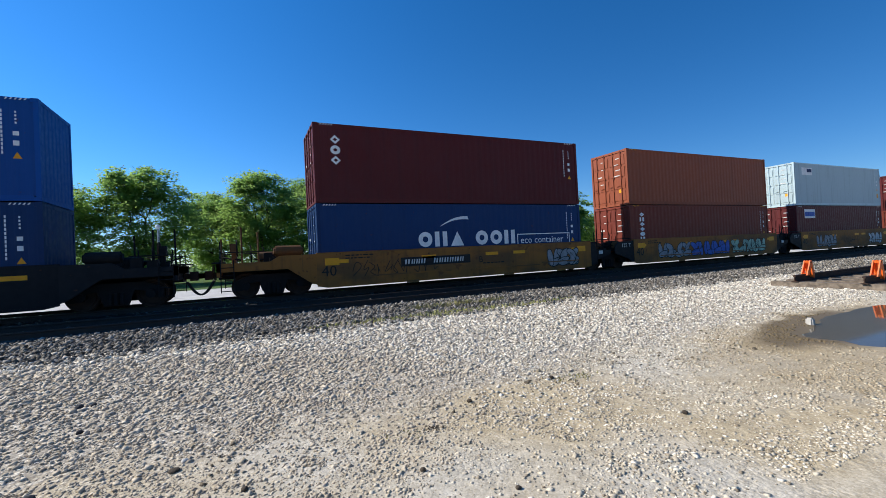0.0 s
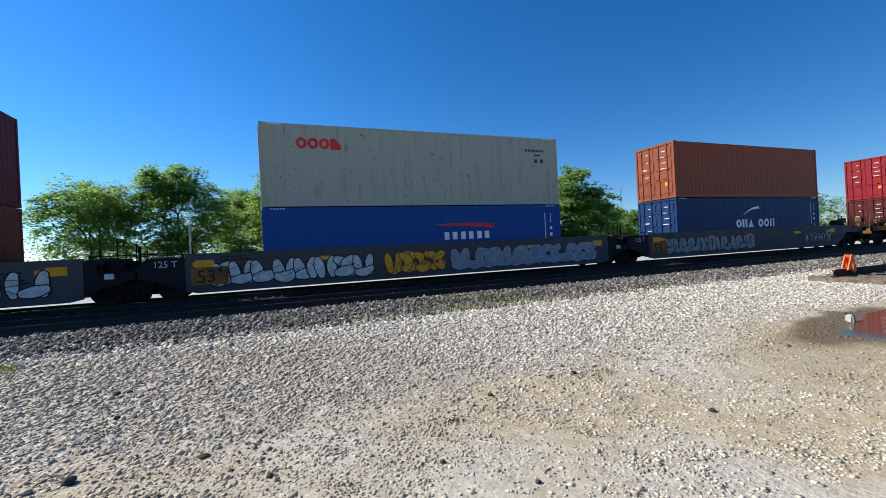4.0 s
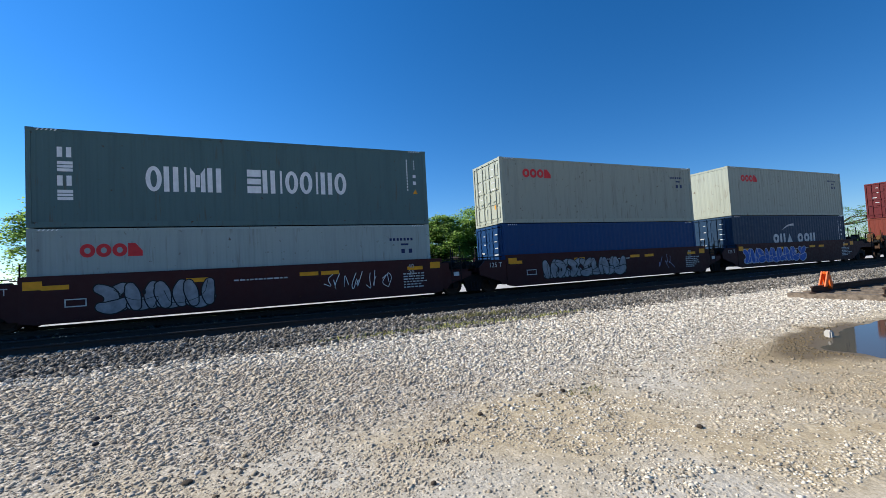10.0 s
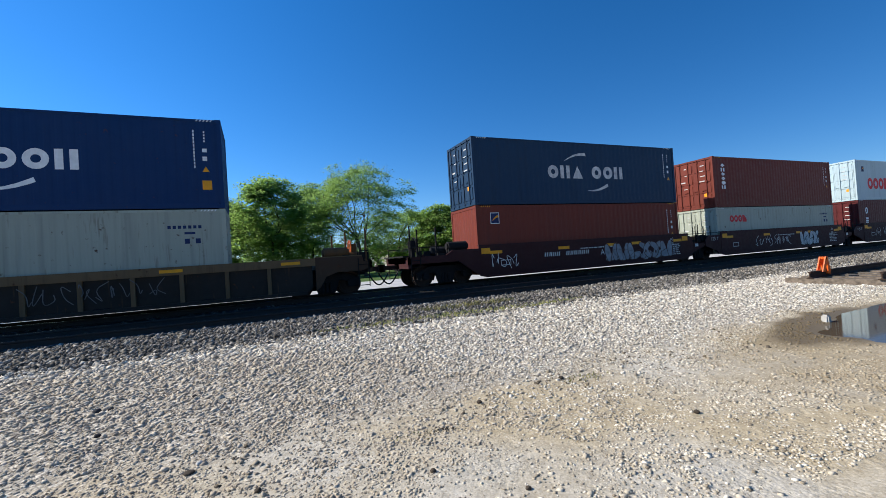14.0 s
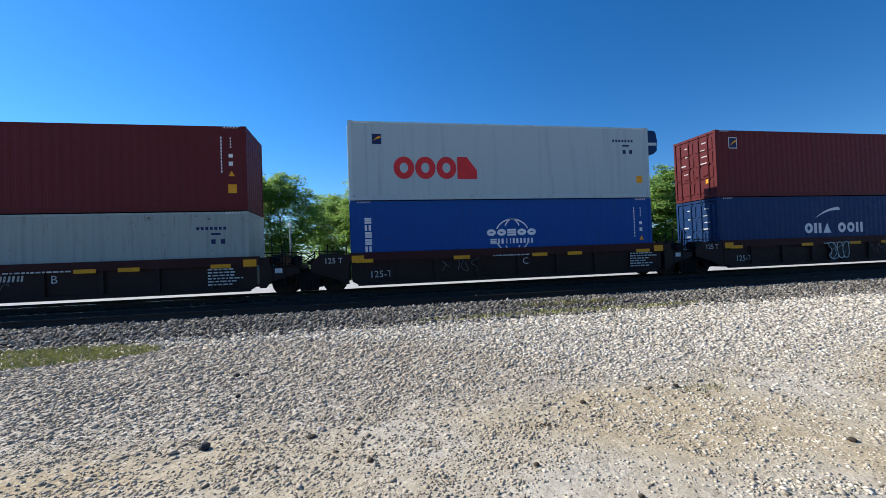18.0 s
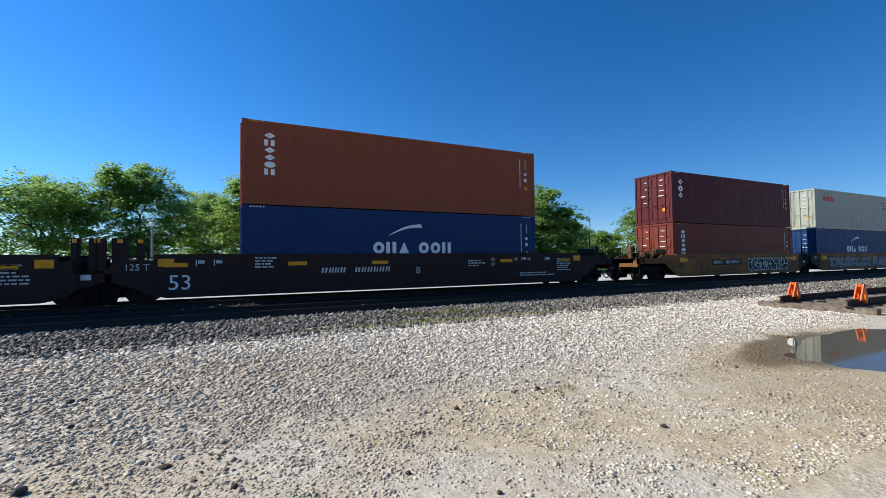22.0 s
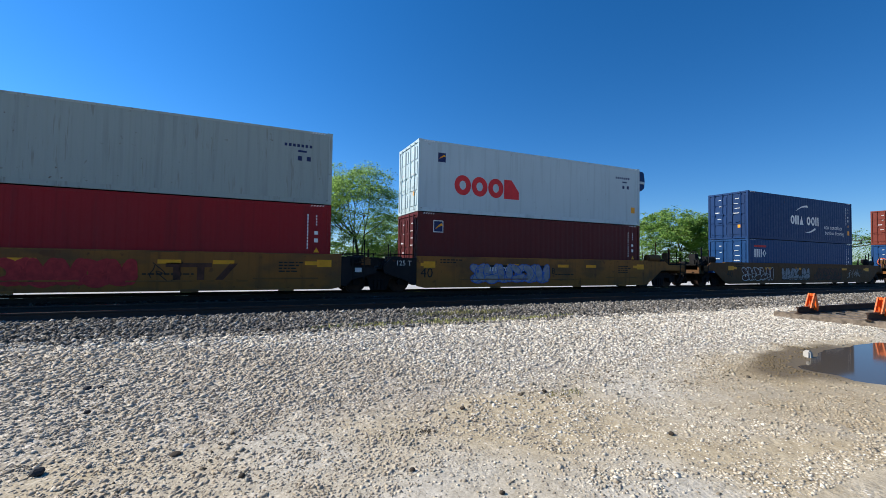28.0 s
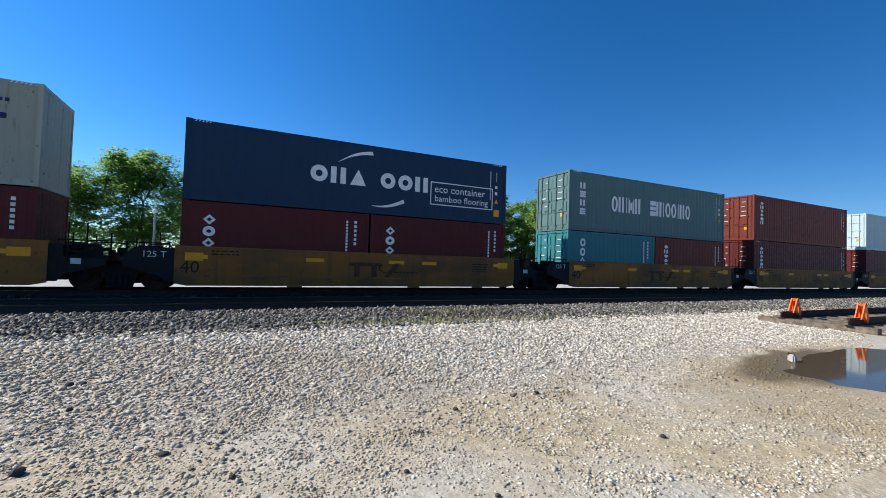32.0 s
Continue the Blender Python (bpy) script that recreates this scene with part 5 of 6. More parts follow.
def ground_material():
    m, n, l, b = shader("gravel_ground")
    g = n.new("ShaderNodeNewGeometry")
    p = g.outputs["Position"]
    v = node(n, "ShaderNodeTexVoronoi", Scale=30.0)
    l.new(p, v.inputs["Vector"])
    v2 = node(n, "ShaderNodeTexVoronoi", Scale=85.0)
    l.new(p, v2.inputs["Vector"])
    broad, clump, fine = noisy(n, l, p, 0.45, 5), noisy(n, l, p, 9.0, 4), noisy(n, l, p, 2.2, 7)
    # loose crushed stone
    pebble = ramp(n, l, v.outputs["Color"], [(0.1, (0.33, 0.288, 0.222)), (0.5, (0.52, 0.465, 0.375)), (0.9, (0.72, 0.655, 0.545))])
    # cell edges coloured darker, standing in for shade between the stones
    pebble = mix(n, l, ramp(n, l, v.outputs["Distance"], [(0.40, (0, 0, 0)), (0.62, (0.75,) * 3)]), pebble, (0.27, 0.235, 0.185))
    pebble = mix(n, l, 1.0, pebble, ramp(n, l, clump, [(0.32, (0.72, 0.71, 0.69)), (0.5, (1.0, 1.0, 1.0)), (0.68, (1.2, 1.2, 1.19))]), "MULTIPLY")
    # packed sand and fines with half-sunk stones
    tan = ramp(n, l, v2.outputs["Color"], [(0.1, (0.36, 0.285, 0.175)), (0.9, (0.52, 0.43, 0.285))])
    grey = ramp(n, l, v2.outputs["Color"], [(0.1, (0.41, 0.365, 0.285)), (0.9, (0.59, 0.535, 0.435))])
    sand = mix(n, l, ramp(n, l, broad, [(0.42, (0, 0, 0)), (0.58, (1, 1, 1))]), tan, grey)
    sunk = mix(n, l, ramp(n, l, v.outputs["Distance"], [(0.22, (0.8,) * 3), (0.36, (0, 0, 0))]), sand, pebble)
    sand = mix(n, l, ramp(n, l, fine, [(0.40, (1, 1, 1)), (0.58, (0.05,) * 3)]), sand, sunk)
    sand = mix(n, l, 1.0, sand, ramp(n, l, clump, [(0.35, (0.86, 0.85, 0.83)), (0.65, (1.1, 1.1, 1.1))]), "MULTIPLY")
    tilt = n.new("ShaderNodeSeparateXYZ")
    l.new(p, tilt.inputs[0])
    slope = n.new("ShaderNodeMath")
    slope.operation = "MULTIPLY_ADD"
    l.new(tilt.outputs["X"], slope.inputs[0])
    slope.inputs[1].default_value = -0.075
    l.new(tilt.outputs["Y"], slope.inputs[2])
    wave = n.new("ShaderNodeMath")
    wave.operation = "MULTIPLY_ADD"
    l.new(noisy(n, l, p, 1.1, 6), wave.inputs[0])
    wave.inputs[1].default_value = 1.5
    l.new(slope.outputs[0], wave.inputs[2])
    strip = n.new("ShaderNodeMapRange")
    strip.inputs["From Min"].default_value, strip.inputs["From Max"].default_value = 4.85, 4.2
    l.new(wave.outputs[0], strip.inputs[0])
    sandy = strip.outputs[0]
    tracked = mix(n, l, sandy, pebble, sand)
    stone = ramp(n, l, v.outputs["Color"], [(0.1, (0.05, 0.047, 0.044)), (0.9, (0.20, 0.19, 0.175))])
    c1 = mix(n, l, sheet_mask(n, l, 8.5, 9.1, 0.5), tracked, stone)
    # the train's shade over both tracks is put into the ballast colour
    shaded_bed = ramp(n, l, v.outputs["Color"], [(0.1, (0.007, 0.006, 0.006)), (0.9, (0.026, 0.024, 0.022))])
    c1 = mix(n, l, sheet_mask(n, l, 10.9, 11.4, 0.4), c1, shaded_bed)
    road = ramp(n, l, noisy(n, l, p, 1.5, 6), [(0.3, (0.42, 0.41, 0.39)), (0.7, (0.55, 0.54, 0.51))])
    c2 = mix(n, l, sheet_mask(n, l, 19.2, 19.8, 0.5), c1, road)
    grass = ramp(n, l, noisy(n, l, p, 2.0, 8), [(0.3, (0.035, 0.075, 0.015)), (0.7, (0.10, 0.16, 0.04))])
    c3 = mix(n, l, sheet_mask(n, l, 29.0, 30.0, 0.8), c2, grass)
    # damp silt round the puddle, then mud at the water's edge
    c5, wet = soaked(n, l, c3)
    l.new(c5, b.inputs["Base Color"])
    l.new(ramp(n, l, wet, [(0.0, (0.95,) * 3), (1.0, (0.55,) * 3)]), b.inputs["Roughness"])
    b.inputs["Specular IOR Level"].default_value = 0.2
    both = n.new("ShaderNodeMath")
    both.operation = "MULTIPLY_ADD"
    l.new(v2.outputs["Distance"], both.inputs[0])
    both.inputs[1].default_value = 0.4
    l.new(v.outputs["Distance"], both.inputs[2])
    packed = mix(n, l, sandy, (1, 1, 1), ramp(n, l, fine, [(0.40, (0.7,) * 3), (0.60, (0.22,) * 3)]))
    calm = n.new("ShaderNodeMath")
    calm.operation = "MULTIPLY"
    l.new(both.outputs[0], calm.inputs[0])
    l.new(mix(n, l, wet, packed, (0.15, 0.15, 0.15)), calm.inputs[1])
    flip = n.new("ShaderNodeMath")
    flip.operation = "SUBTRACT"
    flip.inputs[0].default_value = 1.0
    l.new(calm.outputs[0], flip.inputs[1])
    bump(n, l, b, flip.outputs[0], 0.8, 0.014)
    return m


def pool_at(x, y):
    """Below 1 inside the puddle: a long pool behind and a broad lobe before it."""
    wob = 0.42 * noise.noise((x * 0.9, y * 0.9, 2.0)) + 0.3 * noise.noise((x * 2.6, y * 2.6, 5.0))
    a = ((x - 9.4) / 1.95) ** 2 + ((y - 3.42 - 0.06 * (x - 9.4)) / 0.52) ** 2
    c = ((x - 8.3) / 1.4) ** 2 + ((y - 2.5) / 0.85) ** 2
    return -0.35 * math.log(math.exp(-a / 0.35) + math.exp(-c / 0.35) + 1e-9) + wob


def lift_at(x, y):
    """Height of the bare ground."""
    z = 0.0
    if 8.4 < y < 20.5:
        z = 0.05 * min(1.0, (y - 8.4) / 1.6, (20.5 - y) / 1.0)
    if 29.5 < y:
        z = -0.15 * min(1.0, (y - 29.5) / 6)
    bumps = noise.noise((x * 0.5, y * 0.5, 0.0)) * 0.018 + noise.noise((x * 1.7, y * 1.7, 3.0)) * 0.008 + noise.noise((x * 4.5, y * 4.5, 6.0)) * 0.005
    near = 5 < x < 13 and 0 < y < 5.5
    pool = 1 / (1 + math.exp(5.0 * (pool_at(x, y) - 1.0))) if near else 0.0
    return z + (bumps * (1 - 0.55 * pool) if -6 < y < 20 and -30 < x < 60 else 0.0) - 0.034 * pool


def span(edges):
    out = []
    for a, b, step in edges:
        n = max(1, round((b - a) / step))
        out += [a + (b - a) * k / n for k in range(n)]
    return out + [edges[-1][1]]


xs = span([(-1500, -60, 240), (-60, -12, 4), (-12, 5, 0.25), (5, 13, 0.1), (13, 30, 0.25), (30, 80, 2), (80, 2500, 300)])
ys = span([(-600, -6, 60), (-6, 1, 1), (1, 5, 0.1), (5, 12, 0.2), (12, 22, 0.5), (22, 60, 3), (60, 3500, 400)])
me = bpy.data.meshes.new("ground")
me.from_pydata([(x, y, lift_at(x, y)) for y in ys for x in xs], [], [(j * len(xs) + i, j * len(xs) + i + 1, (j + 1) * len(xs) + i + 1, (j + 1) * len(xs) + i) for j in range(len(ys) - 1) for i in range(len(xs) - 1)])
me.shade_smooth()
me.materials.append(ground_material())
tagged(new("ground", me), "pale gravel yard running to a ballast shoulder, a road and grass", "ground", kind="structure")


def stones(name, count, place, size, tones, label, seed, rise=0.2, flatten=0.8):
    """Loose stones as one heap of small eight-cornered lumps."""
    rng = np.random.default_rng(seed)
    tips = np.array(((1, 0, 0), (0, 1, 0), (-1, 0, 0), (0, -1, 0), (0, 0, 1), (0, 0, -1)), float)
    faces = np.array([(k, (k + 1) % 4, 4) for k in range(4)] + [((k + 1) % 4, k, 5) for k in range(4)])
    at = place(rng, count)
    r = rng.uniform(size[0], size[1], (count, 1, 1)) * rng.choice((0.6, 0.8, 1.0, 1.0, 1.4), (count, 1, 1))
    if at.shape[1] > 3:
        r = r * at[:, 3][:, None, None]
    body = (tips[None] * rng.uniform(0.7, 1.15, (count, 6, 1)) + rng.uniform(-0.35, 0.35, (count, 6, 3))) * rng.uniform(0.75, 1.3, (count, 1, 3)) * r
    a, t = rng.uniform(0, math.tau, count), rng.uniform(-0.7, 0.7, count)
    ca, sa, ct, st = np.cos(a)[:, None], np.sin(a)[:, None], np.cos(t)[:, None], np.sin(t)[:, None]
    x, y, z = body[..., 0], body[..., 1] * ct - body[..., 2] * st, body[..., 1] * st + body[..., 2] * ct
    x, y = x * ca - y * sa, x * sa + y * ca
    v = np.stack([x + at[:, :1], y + at[:, 1:2], z * flatten + at[:, 2:3] + r[:, :, 0] * rise], -1).reshape(-1, 3)
    f = (faces[None] + 6 * np.arange(count)[:, None, None]).reshape(-1, 3)
    me = bpy.data.meshes.new(name)
    me.vertices.add(len(v))
    me.vertices.foreach_set("co", v.ravel())
    me.loops.add(f.size)
    me.loops.foreach_set("vertex_index", f.ravel())
    me.polygons.add(len(f))
    me.polygons.foreach_set("loop_start", np.arange(0, f.size, 3))
    me.update(calc_edges=True)
    m, n, l, b = shader(name + "_stone")
    g = n.new("ShaderNodeNewGeometry")
    base = ramp(n, l, g.outputs["Random Per Island"], tones)
    f2 = noisy(n, l, g.outputs["Position"], 60.0, 4)
    drift = noisy(n, l, g.outputs["Position"], 5.0, 4)
    base = mix(n, l, 1.0, base, ramp(n, l, drift, [(0.34, (0.76, 0.75, 0.73)), (0.5, (1.0, 1.0, 1.0)), (0.66, (1.2, 1.2, 1.19))]), "MULTIPLY")
    base = mix(n, l, ramp(n, l, f2, [(0.35, (0, 0, 0)), (0.7, (0.35,) * 3)]), base, (0.3, 0.265, 0.215))
    if name == "gravel":
        dusty = soft_spot(n, l, -2.2, 4.6, 4.6, 3.4, 1.6)
        base = mix(n, l, dusty, base, mix(n, l, 0.55, base, (0.375, 0.305, 0.215)))
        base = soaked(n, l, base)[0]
    l.new(base, b.inputs["Base Color"])
    b.inputs["Roughness"].default_value, b.inputs["Specular IOR Level"].default_value = 0.9, 0.15
    me.materials.append(m)
    return tagged(new(name, me), label, "gravel", kind="stuff")


def in_water(x, y, grow=1.0):
    return 5 < x < 13 and 0 < y < 5.5 and pool_at(x, y) < grow


def near_field(rng, count):
    """Crushed stone: thick beyond the sand's ragged edge, thinning out before it."""
    out = []
    while len(out) < count:
        y = 2.9 + 6.0 * rng.random()
        x = -0.62 * y - 2.0 + (2.6 * y + 6.0) * rng.random()
        if in_water(x, y, 1.1) or (in_water(x, y, 3.2) and rng.random() < 0.8):
            continue
        over = y - border(x) + 0.9 * noise.noise((x * 0.7, y * 0.9, 7.0)) + 0.35 * noise.noise((x * 2.4, y * 2.4, 1.0))
        if rng.random() > min(1.0, 0.22 + max(0.0, 0.9 * over + 0.1)):
            continue
        out.append((x, y, lift_at(x, y), min(1.95, 0.8 + 0.21 * (y - 3))))
    return np.array(out)


def fore_field(rng, count):
    """Half-sunk small stones, in patches, on the packed sand."""
    out = []
    while len(out) < count:
        y = 1.4 + 3.2 * rng.random()
        x = -0.55 * y - 1.6 + (2.2 * y + 6.6) * rng.random()
        if in_water(x, y, 1.25) or noise.noise((x * 0.9, y * 1.2, 3.0)) + 0.5 * noise.noise((x * 2.5, y * 2.5, 9.0)) > 0.06 and rng.random() < 0.7:
            continue
        out.append((x, y, lift_at(x, y), rng.choice((0.7, 1.0, 1.0, 1.5))))
    return np.array(out)


def edge_clods(rng, count):
    """Dark earth clods along the sand's edge."""
    out = []
    while len(out) < count:
        x = -1.6 + 8.0 * rng.random()
        y = border(x) + rng.normal(-0.25, 0.3)
        if noise.noise((x * 1.6, y * 1.6, 14.0)) < 0.12:
            continue
        out.append((x, y, lift_at(x, y), rng.choice((0.4, 0.6, 0.8, 1.2))))
    return np.array(out)


def shoulder(rng, count):
    y = 8.5 + 3.0 * rng.random(count)
    x = -14 + 62 * rng.random(count) ** 1.15
    return np.array([(a, b, lift_at(a, b)) for a, b in zip(x, y)])


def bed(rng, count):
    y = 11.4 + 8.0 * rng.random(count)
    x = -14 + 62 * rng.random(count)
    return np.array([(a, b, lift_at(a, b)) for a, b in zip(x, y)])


PALE = [(0.0, (0.23, 0.195, 0.145)), (0.12, (0.39, 0.342, 0.268)), (0.6, (0.62, 0.558, 0.452)), (1.0, (0.84, 0.775, 0.65))]
SAND = [(0.0, (0.2, 0.16, 0.11)), (0.16, (0.40, 0.335, 0.24)), (0.7, (0.60, 0.525, 0.40)), (1.0, (0.84, 0.77, 0.62))]
CLOD = [(0.0, (0.06, 0.045, 0.028)), (0.6, (0.15, 0.115, 0.07)), (1.0, (0.30, 0.25, 0.17))]
stones("gravel", 66000, near_field, (0.012, 0.024), PALE, "loose pale crushed-stone gravel", 3, 0.12, 0.6)
stones("gravel", 54000, fore_field, (0.006, 0.0135), SAND, "fine sandy grit and small stones", 6, 0.0, 0.6)
stones("clods", 420, edge_clods, (0.012, 0.022), CLOD, "dark earth clods along the sand's edge", 16, 0.1, 0.7)
stones("ballast", 38000, shoulder, (0.026, 0.046), [(0.0, (0.03, 0.026, 0.021)), (0.4, (0.125, 0.112, 0.092)), (0.8, (0.27, 0.245, 0.205)), (1.0, (0.48, 0.44, 0.375))], "coarse grey ballast stones of the shoulder", 4, 0.4)
# bed stones get near-black tones in place of the train's shade
stones("ballast", 6000, bed, (0.035, 0.055), [(0.0, (0.005, 0.005, 0.004)), (0.6, (0.018, 0.017, 0.016)), (1.0, (0.045, 0.042, 0.038))], "ballast between the rails, painted near-black as train shade", 5)

# ---- puddle ----
m, n, l, b = shader("puddle_water")
b.inputs["Base Color"].default_value = (0.085, 0.065, 0.037, 1)
b.inputs["IOR"].default_value, b.inputs["Roughness"].default_value = 1.27, 0.05
g = n.new("ShaderNodeNewGeometry")
bump(n, l, b, noisy(n, l, g.outputs["Position"], 3.0, 2), 0.02, 0.004)
bm = bmesh.new()
rim = []
for k in range(200):
    a, r = k * math.tau / 200, 0.2
    while r < 4.0 and pool_at(8.6 + r * math.cos(a), 2.85 + r * math.sin(a)) < 1.5:
        r += 0.01
    rim.append(bm.verts.new((8.6 + r * math.cos(a), 2.85 + r * math.sin(a), -0.021)))
bm.faces.new(rim)
me = to_mesh("puddle", bm)
me.materials.append(m)
tagged(new("puddle", me), "shallow muddy puddle mirroring the sky", "puddle", kind="structure")

# ---- tracks ----
wood = plain("weathered_tie_wood", (0.02, 0.016, 0.013), 0.9, vary=0.4, scale=9.0)
grey_wood = plain("grey_sawn_timber", (0.17, 0.135, 0.10), 0.9, vary=0.5, scale=9.0)


def rail_shape(x0, x1):
    bm = bmesh.new()
    prof = ((-0.075, 0.0), (0.075, 0.0), (0.075, 0.012), (0.012, 0.035), (0.010, 0.135), (0.036, 0.150), (0.036, 0.178), (0.028, 0.186), (-0.028, 0.186), (-0.036, 0.178), (-0.036, 0.150), (-0.010, 0.135), (-0.012, 0.035), (-0.075, 0.012))
    a = [bm.verts.new((x0, y, z)) for y, z in prof]
    b = [bm.verts.new((x1, y, z)) for y, z in prof]
    k = len(prof)
    for i in range(k):
        bm.faces.new((a[i], a[(i + 1) % k], b[(i + 1) % k], b[i]))
    bm.faces.new(a)
    bm.faces.new(b[::-1])
    return bm


rail_m, rn, rl, rb = shader("rail_steel")
rg = rn.new("ShaderNodeNewGeometry")
rs = rn.new("ShaderNodeSeparateXYZ")
rl.new(rg.outputs["Normal"], rs.inputs[0])
up = ramp(rn, rl, rs.outputs["Z"], [(0.85, (0, 0, 0)), (0.95, (1, 1, 1))])
rl.new(mix(rn, rl, up, mix(rn, rl, noisy(rn, rl, rg.outputs["Position"], 8.0), (0.016, 0.011, 0.009), (0.04, 0.025, 0.018)), (0.62, 0.61, 0.60)), rb.inputs["Base Color"])
rl.new(ramp(rn, rl, up, [(0.0, (0.8,) * 3), (1.0, (0.2,) * 3)]), rb.inputs["Roughness"])
rl.new(up, rb.inputs["Metallic"])


def railway(y, name, label):
    root = new(name)
    root.location = (0, y, RAIL_Z - 0.186)
    for side in (-0.755, 0.755):
        part("rail", once("rail", lambda: rail_shape(-400, 700)), rail_m, root).matrix_local = pose(0, side, 0)
    for k in range(105):
        part("tie", once("tie", lambda: bx(-0.115, 0.115, -1.3, 1.3, -0.16, -0.012)), wood, root).matrix_local = pose(-14 + 0.55 * k, 0, 0)
    return tagged(root, label, "railway track", "main tracks", "structure")


railway(NEAR_Y, "railway_track", "empty main-line track with a dull rail web")
railway(MID_Y, "railway_track", "main-line track under the passing train")

# stub of panel track with orange stops
stub = new("track_panel")
stub.location = (13.6, 5.75, 0)
for k in range(24):
    rngk = random.Random(k)
    part("tie", once(("stub_tie", k % 3), lambda: bx(-0.125, 0.125, -1.28 - 0.06 * (k % 3), 1.25 + 0.06 * (k % 2), 0.0, 0.15)), grey_wood, stub).matrix_local = pose(0.12 + 0.68 * k, rngk.uniform(-0.08, 0.08), 0.0, 0, 0, rngk.uniform(-3, 3))
for side in (-0.72, 0.72):
    part("rail", once("stub_rail", lambda: rail_shape(-0.05, 17.0)), rusty, stub).matrix_local = pose(0, side, 0.15)
tagged(stub, "short rusty track panel on grey sawn ties", "track panel")


def stop_shape():
    bm = bmesh.new()
    for y in (-0.10, 0.10):
        prism(bm, ((-0.32, 0.0), (-0.10, 0.0), (0.0, 0.2), (0.05, 0.34), (0.09, 0.54), (0.0, 0.54)), y - 0.02, y + 0.02)
        prism(bm, ((0.12, 0.0), (0.24, -0.14), (0.34, 0.02), (0.12, 0.53), (0.05, 0.34), (0.09, 0.2)), y - 0.02, y + 0.02)
    box(bm, 0.0, 0.09, -0.12, 0.12, 0.44, 0.52)
    prism(bm, ((0.16, -0.1), (0.28, -0.1), (0.11, 0.46), (0.07, 0.46)), -0.09, 0.09)
    box(bm, -0.32, 0.28, -0.05, 0.05, -0.02, 0.06)
    return bm


for y in (5.75 - 0.72, 5.75 + 0.72):
    st = new("wheel_stop")
    st.location = (14.25, y, 0.30)
    st.scale = (0.62, 0.66, 0.74)
    part("bracket", once("stop_bracket", stop_shape), plain_orange, st)
    part("bolt", once("stop_bolt", lambda: rod(bmesh.new(), (0.03, 0, 0.46), (0.03, 0, 0.54), 0.04, 8)), plain_orange, st)
    tagged(st, "bright orange steel wheel stop clamped on a rail end", "wheel stop", "wheel stops")


# ---- stones, weeds ----
def lump(name, x, y, r, mat, label, seed, flatten=0.75):
    rng = random.Random(seed)
    bm = bmesh.new()
    bmesh.ops.create_icosphere(bm, subdivisions=2, radius=r)
    for v in bm.verts:
        v.co *= 1 + 0.25 * noise.noise(v.co / r * 1.3 + Vector((seed, 0, 0)))
        v.co.z *= flatten
    me = to_mesh(name, bm)
    me.materials.append(mat)
    ob = new(name, me)
    ob.location = (x, y, lift_at(x, y) + r * flatten * 0.6)
    ob.rotation_euler = (0, 0, rng.uniform(0, 6))
    return tagged(ob, label, "stone")


dark_stone = plain("dark_stone", (0.03, 0.03, 0.032), 0.8)
pale_stone = plain("pale_limestone", (0.40, 0.375, 0.33), 0.9)
bark = plain("dry_bark", (0.06, 0.045, 0.03), 0.9)
for x, y, r, mat, label, flatten in (
    (-1.25, 3.52, 0.04, dark_stone, "small dark rounded stone on the gravel", 0.8),
    (-1.58, 5.62, 0.04, dark_stone, "dark stone lying in the gravel", 0.75),
    (-1.47, 5.64, 0.03, dark_stone, "small dark stone in the gravel", 0.75),
    (-1.34, 4.76, 0.028, dark_stone, "small dark stone in the gravel", 0.75),
    (-0.69, 5.59, 0.026, dark_stone, "small dark stone in the gravel", 0.75),
    (-0.48, 3.50, 0.038, bark, "flat dark piece of bark on the gravel", 0.35),
    (-0.43, 3.63, 0.024, pale_stone, "pale angular stone on the gravel", 0.7),
    (-0.04, 2.96, 0.022, bark, "little dark clod on the gravel", 0.7),
    (1.00, 2.62, 0.020, bark, "little dark clod on the gravel", 0.7),
    (1.41, 2.15, 0.018, bark, "little dark clod on the gravel", 0.7),
    (3.21, 2.38, 0.024, bark, "little dark clod on the gravel", 0.7),
    (2.95, 3.73, 0.030, bark, "dark clod at the sand's edge", 0.7),
    (1.87, 3.59, 0.026, bark, "dark clod at the sand's edge", 0.7),
):
    lump("stone", x, y, r, mat, label, round(x * 7 + y * 3), flatten)
bm = bx(-0.055, 0.055, -0.05, 0.05, -0.03, 0.09)
bmesh.ops.bevel(bm, geom=bm.edges[:] + bm.verts[:], offset=0.02, segments=2, affect="EDGES")
for v in bm.verts:
    v.co += Vector((noise.noise(v.co * 9), noise.noise(v.co * 9 + Vector((5, 0, 0))), noise.noise(v.co * 9 + Vector((0, 5, 0))))) * 0.018
me = to_mesh("stone", bm)
me.materials.append(pale_stone)
ob = new("stone", me)
ob.location = (8.1, 3.7, 0.0)
tagged(ob, "pale limestone block at the puddle's edge", "stone")

leafm, n, l, b = shader("fresh_leaves")
g = n.new("ShaderNodeNewGeometry")
info = n.new("ShaderNodeObjectInfo")
tone = ramp(n, l, g.outputs["Random Per Island"], [(0.0, (0.08, 0.15, 0.035)), (0.5, (0.15, 0.235, 0.055)), (1.0, (0.20, 0.30, 0.08))])
tone = mix(n, l, 0.5, tone, ramp(n, l, info.outputs["Random"], [(0.0, (0.09, 0.17, 0.05)), (0.5, (0.16, 0.24, 0.05)), (1.0, (0.10, 0.20, 0.05))]))
l.new(tone, b.inputs["Base Color"])
b.inputs["Roughness"].default_value = 0.6
tl = n.new("ShaderNodeBsdfTranslucent")
